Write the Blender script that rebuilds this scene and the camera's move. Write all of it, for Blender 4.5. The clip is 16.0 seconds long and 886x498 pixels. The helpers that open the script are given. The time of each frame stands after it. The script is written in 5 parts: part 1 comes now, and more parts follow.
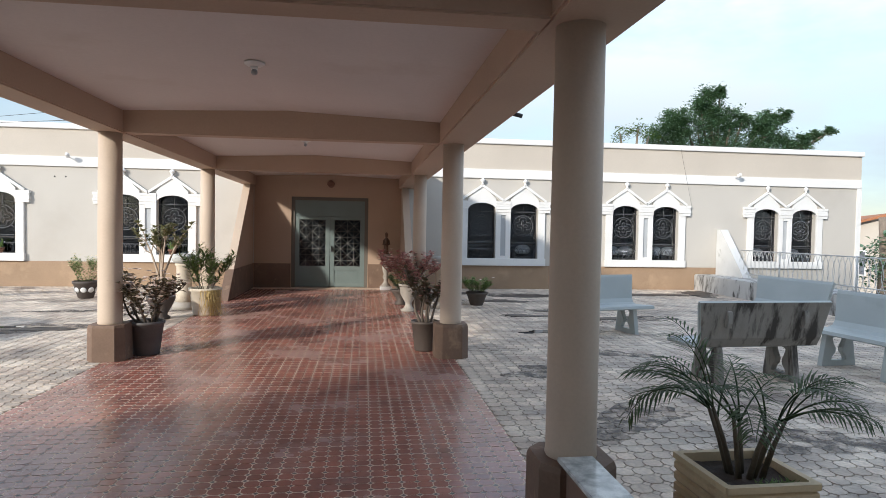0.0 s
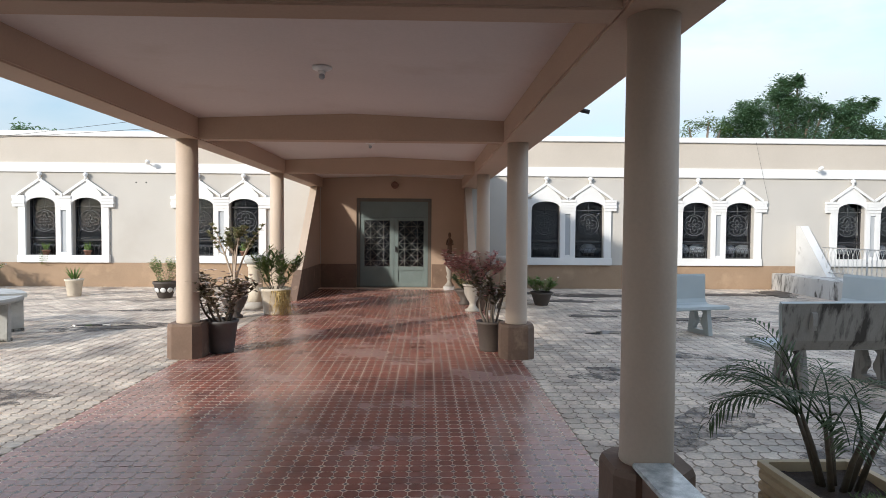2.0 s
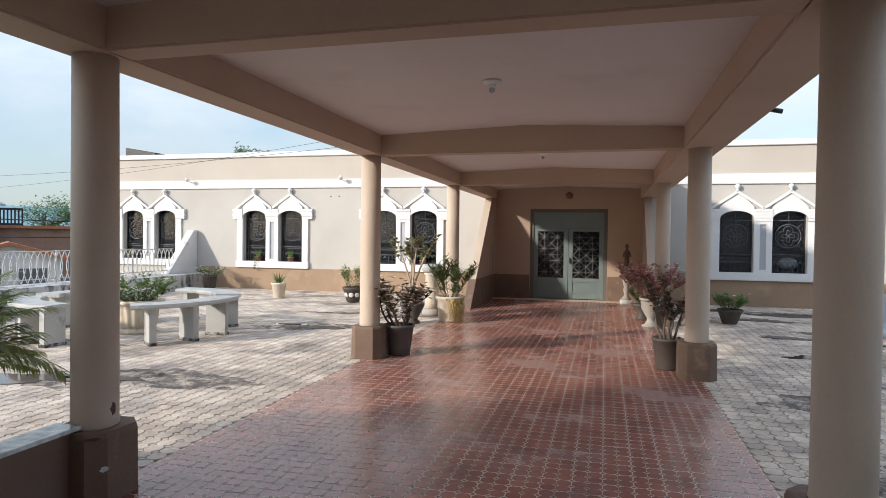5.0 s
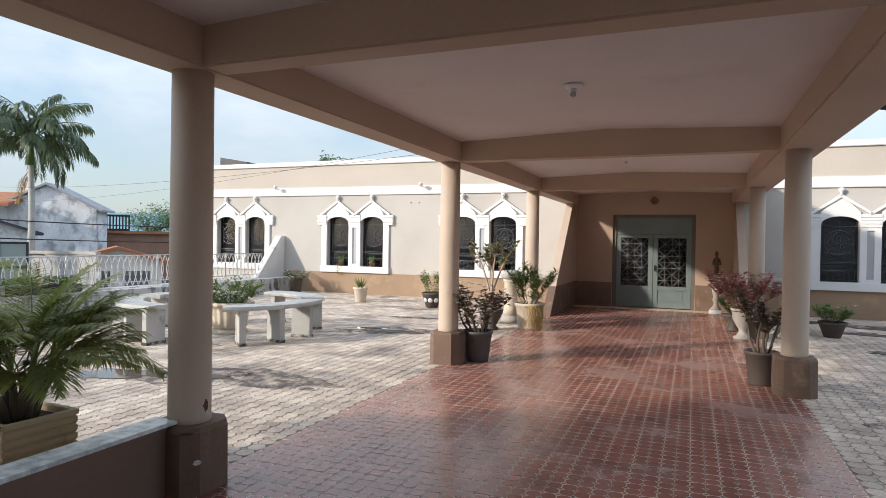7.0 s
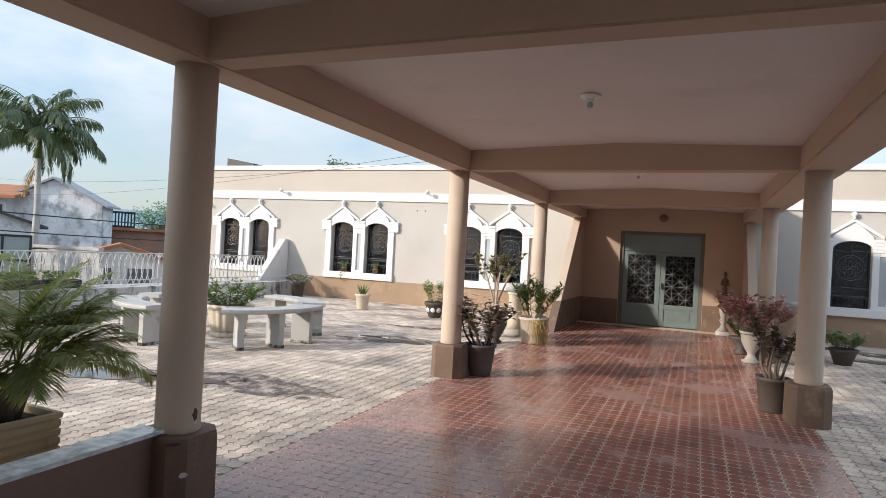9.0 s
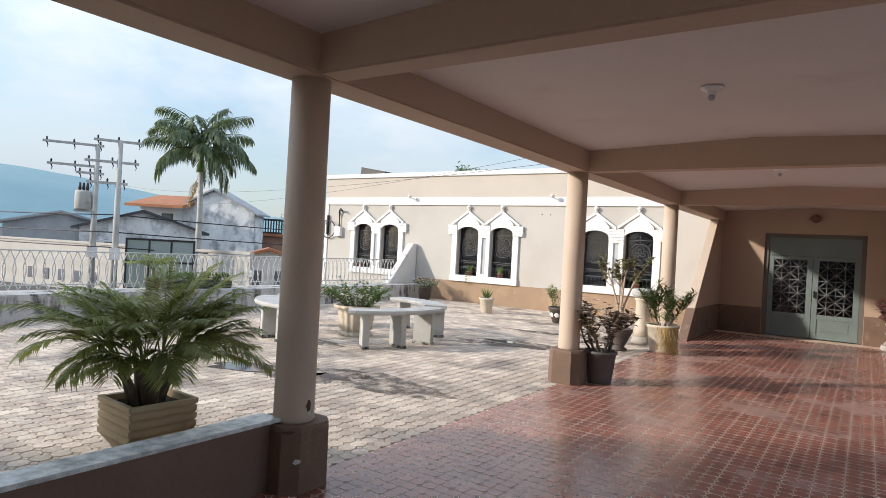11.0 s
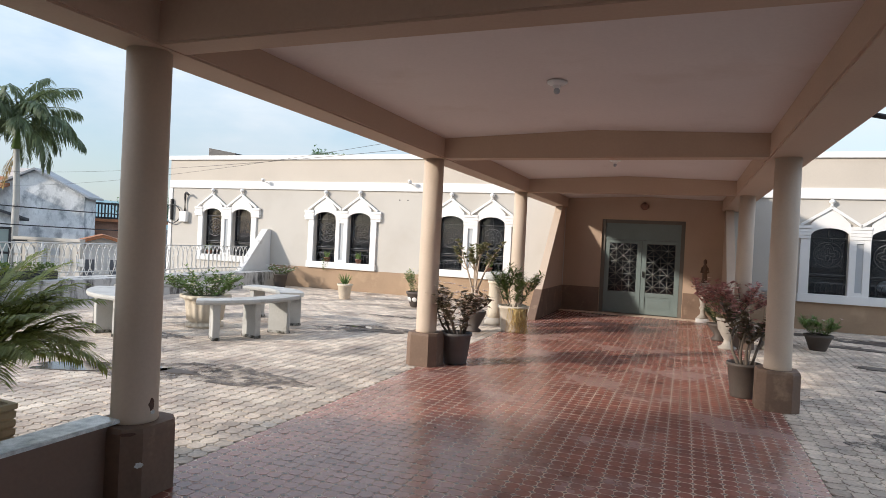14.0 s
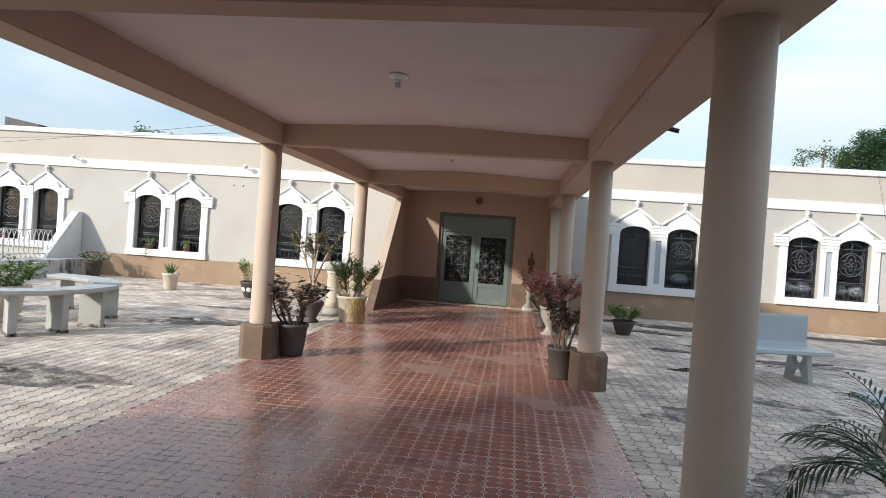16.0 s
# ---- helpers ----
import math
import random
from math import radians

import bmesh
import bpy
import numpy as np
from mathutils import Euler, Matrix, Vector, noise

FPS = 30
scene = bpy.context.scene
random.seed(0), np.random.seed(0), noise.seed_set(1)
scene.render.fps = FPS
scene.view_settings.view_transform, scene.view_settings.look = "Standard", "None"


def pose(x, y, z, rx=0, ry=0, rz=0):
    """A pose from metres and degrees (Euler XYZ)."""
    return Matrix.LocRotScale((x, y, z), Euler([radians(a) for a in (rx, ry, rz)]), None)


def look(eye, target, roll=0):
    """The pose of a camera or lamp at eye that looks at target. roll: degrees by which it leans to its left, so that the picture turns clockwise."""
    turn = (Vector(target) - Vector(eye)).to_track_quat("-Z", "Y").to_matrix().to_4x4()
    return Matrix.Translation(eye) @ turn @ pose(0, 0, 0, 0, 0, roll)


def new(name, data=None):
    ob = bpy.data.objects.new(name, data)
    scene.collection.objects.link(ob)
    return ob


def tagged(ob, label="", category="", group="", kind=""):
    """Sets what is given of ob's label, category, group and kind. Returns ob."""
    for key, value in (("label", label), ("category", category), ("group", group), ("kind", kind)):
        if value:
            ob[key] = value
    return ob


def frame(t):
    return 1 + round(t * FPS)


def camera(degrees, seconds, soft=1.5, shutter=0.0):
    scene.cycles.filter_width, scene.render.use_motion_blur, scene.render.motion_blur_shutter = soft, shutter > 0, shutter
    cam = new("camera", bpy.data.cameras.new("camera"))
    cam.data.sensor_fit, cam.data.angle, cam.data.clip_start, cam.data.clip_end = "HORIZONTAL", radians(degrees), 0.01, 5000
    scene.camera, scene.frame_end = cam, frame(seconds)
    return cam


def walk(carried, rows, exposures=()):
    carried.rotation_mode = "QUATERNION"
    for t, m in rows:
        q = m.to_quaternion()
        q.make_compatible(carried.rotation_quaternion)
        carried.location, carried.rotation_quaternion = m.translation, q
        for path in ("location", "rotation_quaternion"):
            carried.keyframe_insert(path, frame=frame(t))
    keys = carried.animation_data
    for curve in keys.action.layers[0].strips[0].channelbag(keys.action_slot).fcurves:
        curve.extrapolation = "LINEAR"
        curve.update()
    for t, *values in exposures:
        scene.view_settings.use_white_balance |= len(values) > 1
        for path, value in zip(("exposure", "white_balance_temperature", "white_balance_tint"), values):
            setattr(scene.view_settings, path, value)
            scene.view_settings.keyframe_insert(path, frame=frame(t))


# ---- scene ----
cam = camera(71.0, 16.0, soft=0.6)
PATH = [
    (0, (0.215, -0.385, 1.596), (0.469, 1.597, 1.532), 1.0),
    (0.5, (0.222, -0.38, 1.599), (0.452, 1.605, 1.53), 1.0),
    (1, (0.215, -0.367, 1.597), (0.398, 1.624, 1.528), 0.7),
    (1.5, (0.195, -0.363, 1.597), (0.311, 1.633, 1.52), 0.5),
    (2, (0.186, -0.353, 1.595), (0.241, 1.645, 1.528), 0.4),
    (2.5, (0.179, -0.363, 1.595), (0.204, 1.636, 1.533), 0.5),
    (3, (0.18, -0.355, 1.596), (0.151, 1.645, 1.562), 0.6),
    (3.5, (0.24, -0.389, 1.594), (0.028, 1.6, 1.589), 2.2),
    (4, (0.284, -0.379, 1.592), (-0.007, 1.6, 1.576), 1.6),
    (4.2, (0.283, -0.379, 1.590), (-0.064, 1.591, 1.562), 1.3),
    (6.3, (0.248, -0.356, 1.585), (-0.425, 1.527, 1.554), 0.5),
    (6.5, (0.249, -0.356, 1.585), (-0.462, 1.513, 1.553), 0.5),
    (7, (0.268, -0.359, 1.59), (-0.478, 1.496, 1.569), 0.9),
    (7.5, (0.276, -0.353, 1.593), (-0.476, 1.5, 1.572), 1.2),
    (8, (0.235, -0.275, 1.585), (-0.431, 1.61, 1.544), 2.0),
    (8.5, (0.176, -0.226, 1.59), (-0.477, 1.664, 1.58), 2.3),
    (9, (0.178, -0.195, 1.598), (-0.581, 1.655, 1.606), 3.1),
    (9.5, (0.27, -0.155, 1.6), (-0.716, 1.584, 1.645), 3.7),
    (9.7, (0.294, -0.137, 1.598), (-0.763, 1.56, 1.627), 3.7),
    (10.7, (0.338, -0.116, 1.590), (-0.800, 1.529, 1.593), 3.2),
    (11.8, (0.363, -0.104, 1.584), (-0.685, 1.600, 1.565), 2.7),
    (12, (0.362, -0.104, 1.585), (-0.661, 1.615, 1.564), 2.7),
    (12.5, (0.359, -0.109, 1.595), (-0.585, 1.654, 1.603), 2.8),
    (13, (0.354, -0.093, 1.594), (-0.482, 1.723, 1.559), 2.7),
    (13.5, (0.359, -0.112, 1.592), (-0.437, 1.723, 1.564), 2.6),
    (14, (0.344, -0.102, 1.587), (-0.382, 1.762, 1.565), 2.8),
    (14.5, (0.354, -0.112, 1.588), (-0.281, 1.785, 1.574), 2.6),
    (15, (0.375, -0.127, 1.587), (-0.131, 1.808, 1.59), 2.8),
    (15.5, (0.379, -0.135, 1.59), (0.0, 1.829, 1.573), 2.9),
    (16, (0.367, -0.134, 1.591), (0.137, 1.853, 1.568), 4.0),
]
walk(cam, [(t, look(eye, target, roll)) for t, eye, target, roll in PATH], [(0.0, 0.25, 6550, 9), (3.0, 0.25, 6550, 9), (6.5, 0.27, 6800, 12), (13.5, 0.27, 6850, 12), (16.0, 0.27, 6550, 9)])

# ---- light ----
SUN_WAY = Vector((1.0, 1.0, -0.53))
SUN_UP = math.atan2(0.53, math.sqrt(2.0))
world = bpy.data.worlds.new("world")
scene.world = world
world.use_nodes = True
wn, wl = world.node_tree.nodes, world.node_tree.links
wn.clear()
w_out = wn.new("ShaderNodeOutputWorld")
w_sky = wn.new("ShaderNodeTexSky")
w_sky.sky_type = "NISHITA"
w_sky.sun_disc = False
w_sky.sun_elevation = SUN_UP
w_sky.sun_rotation = radians(225)
w_sky.air_density, w_sky.dust_density = 1.0, 0.4
w_coord = wn.new("ShaderNodeTexCoord")
w_map = wn.new("ShaderNodeMapping")
w_map.inputs["Scale"].default_value = (1.0, 1.0, 2.6)
w_noise = wn.new("ShaderNodeTexNoise")
w_noise.inputs["Scale"].default_value = 1.7
w_noise.inputs["Detail"].default_value = 7
w_noise.inputs["Roughness"].default_value = 0.55
w_ramp = wn.new("ShaderNodeValToRGB")
w_ramp.color_ramp.elements[0].position = 0.45
w_ramp.color_ramp.elements[1].position = 0.63
w_mix = wn.new("ShaderNodeMixRGB")
w_mix.inputs["Color2"].default_value = (4.6, 5.0, 5.35, 1)
w_bg = wn.new("ShaderNodeBackground")
w_bg.inputs["Strength"].default_value = 0.138
wl.new(w_coord.outputs["Generated"], w_map.inputs["Vector"])
wl.new(w_map.outputs["Vector"], w_noise.inputs["Vector"])
wl.new(w_noise.outputs["Fac"], w_ramp.inputs["Fac"])
wl.new(w_ramp.outputs["Color"], w_mix.inputs["Fac"])
wl.new(w_sky.outputs["Color"], w_mix.inputs["Color1"])
w_sep = wn.new("ShaderNodeSeparateXYZ")
w_up = wn.new("ShaderNodeMapRange")
w_up.inputs["To Min"].default_value, w_up.inputs["To Max"].default_value = 0.95, 2.8
w_gain = wn.new("ShaderNodeMixRGB")
w_gain.blend_type = "MULTIPLY"
w_gain.inputs["Fac"].default_value = 1.0
wl.new(w_coord.outputs["Generated"], w_sep.inputs["Vector"])
wl.new(w_sep.outputs["Z"], w_up.inputs["Value"])
wl.new(w_up.outputs["Result"], w_gain.inputs["Color2"])
w_low = wn.new("ShaderNodeMapRange")
w_low.inputs["From Min"].default_value, w_low.inputs["From Max"].default_value = 0.0, 0.4
w_low.inputs["To Min"].default_value, w_low.inputs["To Max"].default_value = 0.65, 0.0
w_haze = wn.new("ShaderNodeMixRGB")
w_haze.inputs["Color2"].default_value = (2.55, 3.4, 4.3, 1)
wl.new(w_sep.outputs["Z"], w_low.inputs["Value"])
wl.new(w_low.outputs["Result"], w_haze.inputs["Fac"])
wl.new(w_mix.outputs["Color"], w_haze.inputs["Color1"])
wl.new(w_haze.outputs["Color"], w_gain.inputs["Color1"])
wl.new(w_gain.outputs["Color"], w_bg.inputs["Color"])
wl.new(w_bg.outputs["Background"], w_out.inputs["Surface"])

sun = new("sun", bpy.data.lights.new("sun", "SUN"))
sun.data.energy, sun.data.angle, sun.data.color = 3.45, radians(3.0), (1.0, 0.94, 0.86)
sun.matrix_world = look((0, 0, 0), SUN_WAY)
sun.location = (-30, -30, 25)


# ---- materials ----
def mat(name, base, rough=0.7, scale=6.0, amount=0.25, dark=None, fine=60.0, bump=0.15, metal=0.0, spot=None, spot_at=(0.55, 0.7), spot_scale=1.2,
        pieces="", piece_amount=0.3, wet=None, clear=0.0, stretch=(1, 1, 1)):
    """A surface with broad and fine variation, optional blotches of a second colour, and changes from piece to piece."""
    m = bpy.data.materials.new(name)
    m.use_nodes = True
    n, l = m.node_tree.nodes, m.node_tree.links
    b = n["Principled BSDF"]
    b.inputs["Roughness"].default_value, b.inputs["Metallic"].default_value = rough, metal
    b.inputs["Coat Weight"].default_value = clear
    mp = n.new("ShaderNodeMapping")
    mp.inputs["Scale"].default_value = stretch
    geo = n.new("ShaderNodeNewGeometry")
    l.new(geo.outputs["Position"], mp.inputs["Vector"])
    big, small = n.new("ShaderNodeTexNoise"), n.new("ShaderNodeTexNoise")
    big.inputs["Scale"].default_value, small.inputs["Scale"].default_value = scale, fine
    big.inputs["Detail"].default_value, small.inputs["Detail"].default_value = 5, 4
    l.new(mp.outputs["Vector"], big.inputs["Vector"])
    l.new(mp.outputs["Vector"], small.inputs["Vector"])
    dark = dark or tuple(c * 0.62 for c in base)
    mix = n.new("ShaderNodeMixRGB")
    mix.inputs["Color1"].default_value, mix.inputs["Color2"].default_value = (*base, 1), (*dark, 1)
    r1 = n.new("ShaderNodeMapRange")
    r1.inputs["From Min"].default_value, r1.inputs["From Max"].default_value = 0.35, 0.75
    r1.inputs["To Max"].default_value = min(1.0, amount * 2.2)
    l.new(big.outputs["Fac"], r1.inputs["Value"])
    l.new(r1.outputs["Result"], mix.inputs["Fac"])
    col = mix.outputs["Color"]
    grain = n.new("ShaderNodeMixRGB")
    grain.blend_type = "MULTIPLY"
    grain.inputs["Fac"].default_value = amount
    l.new(col, grain.inputs["Color1"])
    l.new(small.outputs["Fac"], grain.inputs["Color2"])
    gain = n.new("ShaderNodeMixRGB")
    gain.blend_type = "MULTIPLY"
    gain.inputs["Fac"].default_value = 1.0
    lift = 1.0 + amount * 0.8
    gain.inputs["Color2"].default_value = (lift, lift, lift, 1)
    l.new(grain.outputs["Color"], gain.inputs["Color1"])
    col = gain.outputs["Color"]
    if pieces:
        src = n.new("ShaderNodeObjectInfo") if pieces == "object" else geo
        rnd = src.outputs["Random" if pieces == "object" else "Random Per Island"]
        hsv = n.new("ShaderNodeHueSaturation")
        r2 = n.new("ShaderNodeMapRange")
        r2.inputs["To Min"].default_value, r2.inputs["To Max"].default_value = 1 - piece_amount, 1 + piece_amount
        l.new(rnd, r2.inputs["Value"])
        l.new(r2.outputs["Result"], hsv.inputs["Value"])
        l.new(col, hsv.inputs["Color"])
        col = hsv.outputs["Color"]
    if spot:
        sp = n.new("ShaderNodeTexNoise")
        sp.inputs["Scale"].default_value, sp.inputs["Detail"].default_value, sp.inputs["Roughness"].default_value = spot_scale, 6, 0.6
        l.new(mp.outputs["Vector"], sp.inputs["Vector"])
        r3 = n.new("ShaderNodeMapRange")
        r3.inputs["From Min"].default_value, r3.inputs["From Max"].default_value = spot_at
        l.new(sp.outputs["Fac"], r3.inputs["Value"])
        sm = n.new("ShaderNodeMixRGB")
        sm.inputs["Color2"].default_value = (*spot, 1)
        l.new(r3.outputs["Result"], sm.inputs["Fac"])
        l.new(col, sm.inputs["Color1"])
        col = sm.outputs["Color"]
        if wet is not None:
            r4 = n.new("ShaderNodeMapRange")
            r4.inputs["To Min"].default_value, r4.inputs["To Max"].default_value = rough, wet
            l.new(r3.outputs["Result"], r4.inputs["Value"])
            l.new(r4.outputs["Result"], b.inputs["Roughness"])
    elif rough < 0.6:
        r5 = n.new("ShaderNodeMapRange")
        r5.inputs["To Min"].default_value, r5.inputs["To Max"].default_value = rough * 0.6, min(1, rough * 1.5)
        l.new(big.outputs["Fac"], r5.inputs["Value"])
        l.new(r5.outputs["Result"], b.inputs["Roughness"])
    l.new(col, b.inputs["Base Color"])
    if bump:
        bp = n.new("ShaderNodeBump")
        bp.inputs["Strength"].default_value, bp.inputs["Distance"].default_value = bump, 0.01
        l.new(small.outputs["Fac"], bp.inputs["Height"])
        l.new(bp.outputs["Normal"], b.inputs["Normal"])
    return m


def glossier(m, level):
    m.node_tree.nodes["Principled BSDF"].inputs["Specular IOR Level"].default_value = level


def leafy(m, tint):
    """Lets some light through a leaf."""
    n, l = m.node_tree.nodes, m.node_tree.links
    tr, mx = n.new("ShaderNodeBsdfTranslucent"), n.new("ShaderNodeMixShader")
    tr.inputs["Color"].default_value = (*tint, 1)
    mx.inputs["Fac"].default_value = 0.35
    l.new(n["Principled BSDF"].outputs["BSDF"], mx.inputs[1])
    l.new(tr.outputs["BSDF"], mx.inputs[2])
    l.new(mx.outputs["Shader"], n["Material Output"].inputs["Surface"])


def glass_mat(name, tint, rough=0.03):
    m = bpy.data.materials.new(name)
    m.use_nodes = True
    b = m.node_tree.nodes["Principled BSDF"]
    b.inputs["Base Color"].default_value = (*tint, 1)
    b.inputs["Transmission Weight"].default_value = 1.0
    b.inputs["Roughness"].default_value = rough
    b.inputs["IOR"].default_value = 1.45
    return m


M_WALL = mat("cream_wall_paint", (0.51, 0.482, 0.44), 0.85, 0.7, 0.12, fine=45, bump=0.08, spot=(0.46, 0.425, 0.38), spot_at=(0.52, 0.8), spot_scale=0.7)
M_FRIEZE = mat("beige_frieze_paint", (0.53, 0.475, 0.41), 0.85, 0.7, 0.12, fine=45, bump=0.08)
M_DADO = mat("tan_dado_paint", (0.35, 0.24, 0.155), 0.8, 1.1, 0.25, fine=40, bump=0.1, spot=(0.48, 0.34, 0.22), spot_at=(0.56, 0.8), spot_scale=1.6)
M_WHITE = mat("white_paint", (0.75, 0.745, 0.73), 0.6, 1.5, 0.08, fine=50, bump=0.05)
M_GREYPANEL = mat("grey_recess_paint", (0.42, 0.44, 0.46), 0.7, 3, 0.1)
M_PORCH = mat("peach_porch_paint", (0.48, 0.345, 0.255), 0.75, 1.0, 0.12, fine=40, bump=0.08, spot=(0.47, 0.33, 0.24), spot_at=(0.58, 0.85), spot_scale=0.8)
# darker copy of the porch paint, with the vestibule's shade in the colour
M_PORCHSHADE = mat("peach_vestibule_paint", (0.45, 0.325, 0.24), 0.8, 1.0, 0.15, fine=40, bump=0.08)
M_CEIL = mat("pale_pink_ceiling_paint", (0.66, 0.59, 0.56), 0.85, 0.6, 0.1, fine=30, bump=0.05, spot=(0.54, 0.45, 0.40), spot_at=(0.58, 0.85), spot_scale=0.9)
M_COLUMN = mat("column_paint", (0.56, 0.45, 0.355), 0.7, 2.0, 0.12, fine=50, bump=0.08, spot=(0.42, 0.30, 0.21), spot_at=(0.68, 0.9), spot_scale=2.5)
M_PLINTH = mat("brown_plinth_paint", (0.185, 0.12, 0.085), 0.75, 3.0, 0.3, fine=40, bump=0.2, spot=(0.34, 0.24, 0.17), spot_at=(0.58, 0.75), spot_scale=4)
M_LOWWALL = mat("brown_low_wall_paint", (0.20, 0.125, 0.09), 0.7, 1.5, 0.2, fine=40, bump=0.1)
M_CAP = mat("speckled_granite", (0.74, 0.77, 0.75), 0.14, 14, 0.5, dark=(0.3, 0.33, 0.33), fine=160, bump=0.03)
M_REDTILE = mat("red_hydraulic_tile", (0.365, 0.142, 0.106), 0.22, 2.2, 0.45, dark=(0.19, 0.085, 0.072), fine=35, bump=0.1, pieces="island", piece_amount=0.12,
                spot=(0.44, 0.29, 0.26), spot_at=(0.50, 0.75), spot_scale=0.9, wet=0.38)
M_REDTILE1 = mat("red_hydraulic_tile_single", (0.365, 0.142, 0.106), 0.22, 2.2, 0.45, dark=(0.19, 0.085, 0.072), fine=35, bump=0.1, pieces="object", piece_amount=0.12,
                 spot=(0.44, 0.29, 0.26), spot_at=(0.50, 0.75), spot_scale=0.9, wet=0.38)
glossier(M_REDTILE, 0.62)
glossier(M_REDTILE1, 0.62)
M_GROUT = mat("pale_grout", (0.77, 0.62, 0.50), 0.7, 0.8, 0.3, dark=(0.53, 0.40, 0.32), fine=30, bump=0.1, spot=(0.33, 0.19, 0.16), spot_at=(0.56, 0.70), spot_scale=2.2)
PAVE = dict(rough=0.75, scale=2.6, amount=0.55, dark=(0.40, 0.31, 0.25), fine=35, bump=0.35, spot=(0.15, 0.122, 0.105), spot_at=(0.49, 0.72), spot_scale=1.1, wet=0.42)
M_PAVER = mat("worn_concrete_paver", (0.67, 0.575, 0.47), pieces="island", piece_amount=0.17, **PAVE)
M_PAVER1 = mat("worn_concrete_paver_single", (0.67, 0.575, 0.47), pieces="object", piece_amount=0.17, **PAVE)
M_JOINT = mat("sandy_joint", (0.42, 0.355, 0.30), 0.9, 1.5, 0.3, fine=40, bump=0.2)
M_CONC = mat("grey_cast_concrete", (0.45, 0.45, 0.43), 0.8, 3.0, 0.2, fine=50, bump=0.15, spot=(0.2, 0.19, 0.17), spot_at=(0.56, 0.76), spot_scale=3.5)
M_TERRAZZO = mat("blue_grey_terrazzo", (0.42, 0.45, 0.44), 0.5, 2.0, 0.12, fine=120, bump=0.05, spot=(0.30, 0.33, 0.32), spot_at=(0.6, 0.9), spot_scale=3)
M_STAINED = mat("black_streaked_concrete", (0.28, 0.26, 0.235), 0.8, 4.0, 0.3, dark=(0.2, 0.19, 0.17), fine=60, bump=0.15, spot=(0.055, 0.048, 0.042), spot_at=(0.5, 0.62), spot_scale=3.0,
                stretch=(2.6, 2.6, 0.5))
M_STAINWALL = mat("mildewed_white_wall", (0.54, 0.53, 0.51), 0.8, 2.0, 0.2, fine=40, bump=0.15, spot=(0.085, 0.08, 0.072), spot_at=(0.5, 0.64), spot_scale=5.0, stretch=(1, 1, 0.35))
M_BUTT = mat("white_buttress_paint", (0.63, 0.63, 0.62), 0.75, 2.0, 0.15, fine=40, bump=0.1, spot=(0.25, 0.24, 0.22), spot_at=(0.64, 0.8), spot_scale=2.5)
M_DOOR = mat("grey_green_enamel", (0.165, 0.21, 0.205), 0.4, 2.0, 0.15, fine=30, bump=0.04)
# shade of unlit rooms and openings, put into the base colour
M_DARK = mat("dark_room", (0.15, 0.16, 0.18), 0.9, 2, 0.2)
M_GLASS = glass_mat("window_glass", (0.72, 0.76, 0.82))
M_IRON = mat("grey_iron", (0.15, 0.158, 0.172), 0.6, 10, 0.2, metal=0.1)
M_DIMIRON = mat("dull_grey_iron", (0.22, 0.23, 0.225), 0.5, 10, 0.25, metal=0.1)
M_RAIL = mat("white_iron", (0.60, 0.60, 0.585), 0.5, 6, 0.2, fine=40, spot=(0.3, 0.2, 0.14), spot_at=(0.62, 0.75), spot_scale=8)
M_BLACKIRON = mat("black_iron", (0.025, 0.025, 0.028), 0.5, 10, 0.2)
M_CREAMPOT = mat("cream_concrete_pot", (0.62, 0.545, 0.44), 0.75, 5, 0.25, fine=60, bump=0.12, spot=(0.33, 0.25, 0.15), spot_at=(0.62, 0.8), spot_scale=6)
M_BOXPOT = mat("sand_planter", (0.57, 0.445, 0.285), 0.7, 3, 0.2, fine=60, bump=0.1, spot=(0.36, 0.26, 0.16), spot_at=(0.6, 0.8), spot_scale=5)
M_GREYPOT = mat("dark_grey_plastic_pot", (0.105, 0.10, 0.10), 0.5, 6, 0.25, fine=50)
M_BROWNPOT = mat("brown_clay_pot", (0.085, 0.068, 0.058), 0.65, 6, 0.3, fine=50)
M_URN = mat("weathered_white_urn", (0.38, 0.345, 0.30), 0.75, 5, 0.25, fine=60, bump=0.12, spot=(0.2, 0.17, 0.14), spot_at=(0.58, 0.75), spot_scale=7)
M_TERRA = mat("terracotta", (0.22, 0.11, 0.075), 0.75, 8, 0.25)
M_SOIL = mat("dark_soil", (0.06, 0.04, 0.03), 0.95, 20, 0.4, fine=120, bump=0.5)
M_LEAF = mat("green_leaf", (0.12, 0.19, 0.055), 0.5, 4, 0.3, fine=40, pieces="island", piece_amount=0.45, bump=0)
M_DARKLEAF = mat("dark_green_leaf", (0.05, 0.08, 0.032), 0.6, 4, 0.3, fine=40, pieces="island", piece_amount=0.4, bump=0)
M_PALMLEAF = mat("palm_leaf", (0.26, 0.30, 0.10), 0.5, 3, 0.35, dark=(0.09, 0.14, 0.05), fine=30, pieces="island", piece_amount=0.4, bump=0)
M_REDLEAF = mat("red_leaf", (0.54, 0.29, 0.265), 0.5, 5, 0.3, fine=40, pieces="island", piece_amount=0.4, bump=0)
M_PINK = mat("pale_pink_petal", (0.84, 0.70, 0.62), 0.6, 5, 0.2, pieces="island", piece_amount=0.25, bump=0)
M_YELLOW = mat("yellow_white_petal", (0.75, 0.68, 0.42), 0.6, 5, 0.2, pieces="island", piece_amount=0.2, bump=0)
M_DRY = mat("dry_straw", (0.52, 0.38, 0.16), 0.8, 5, 0.3, pieces="island", piece_amount=0.3, bump=0)
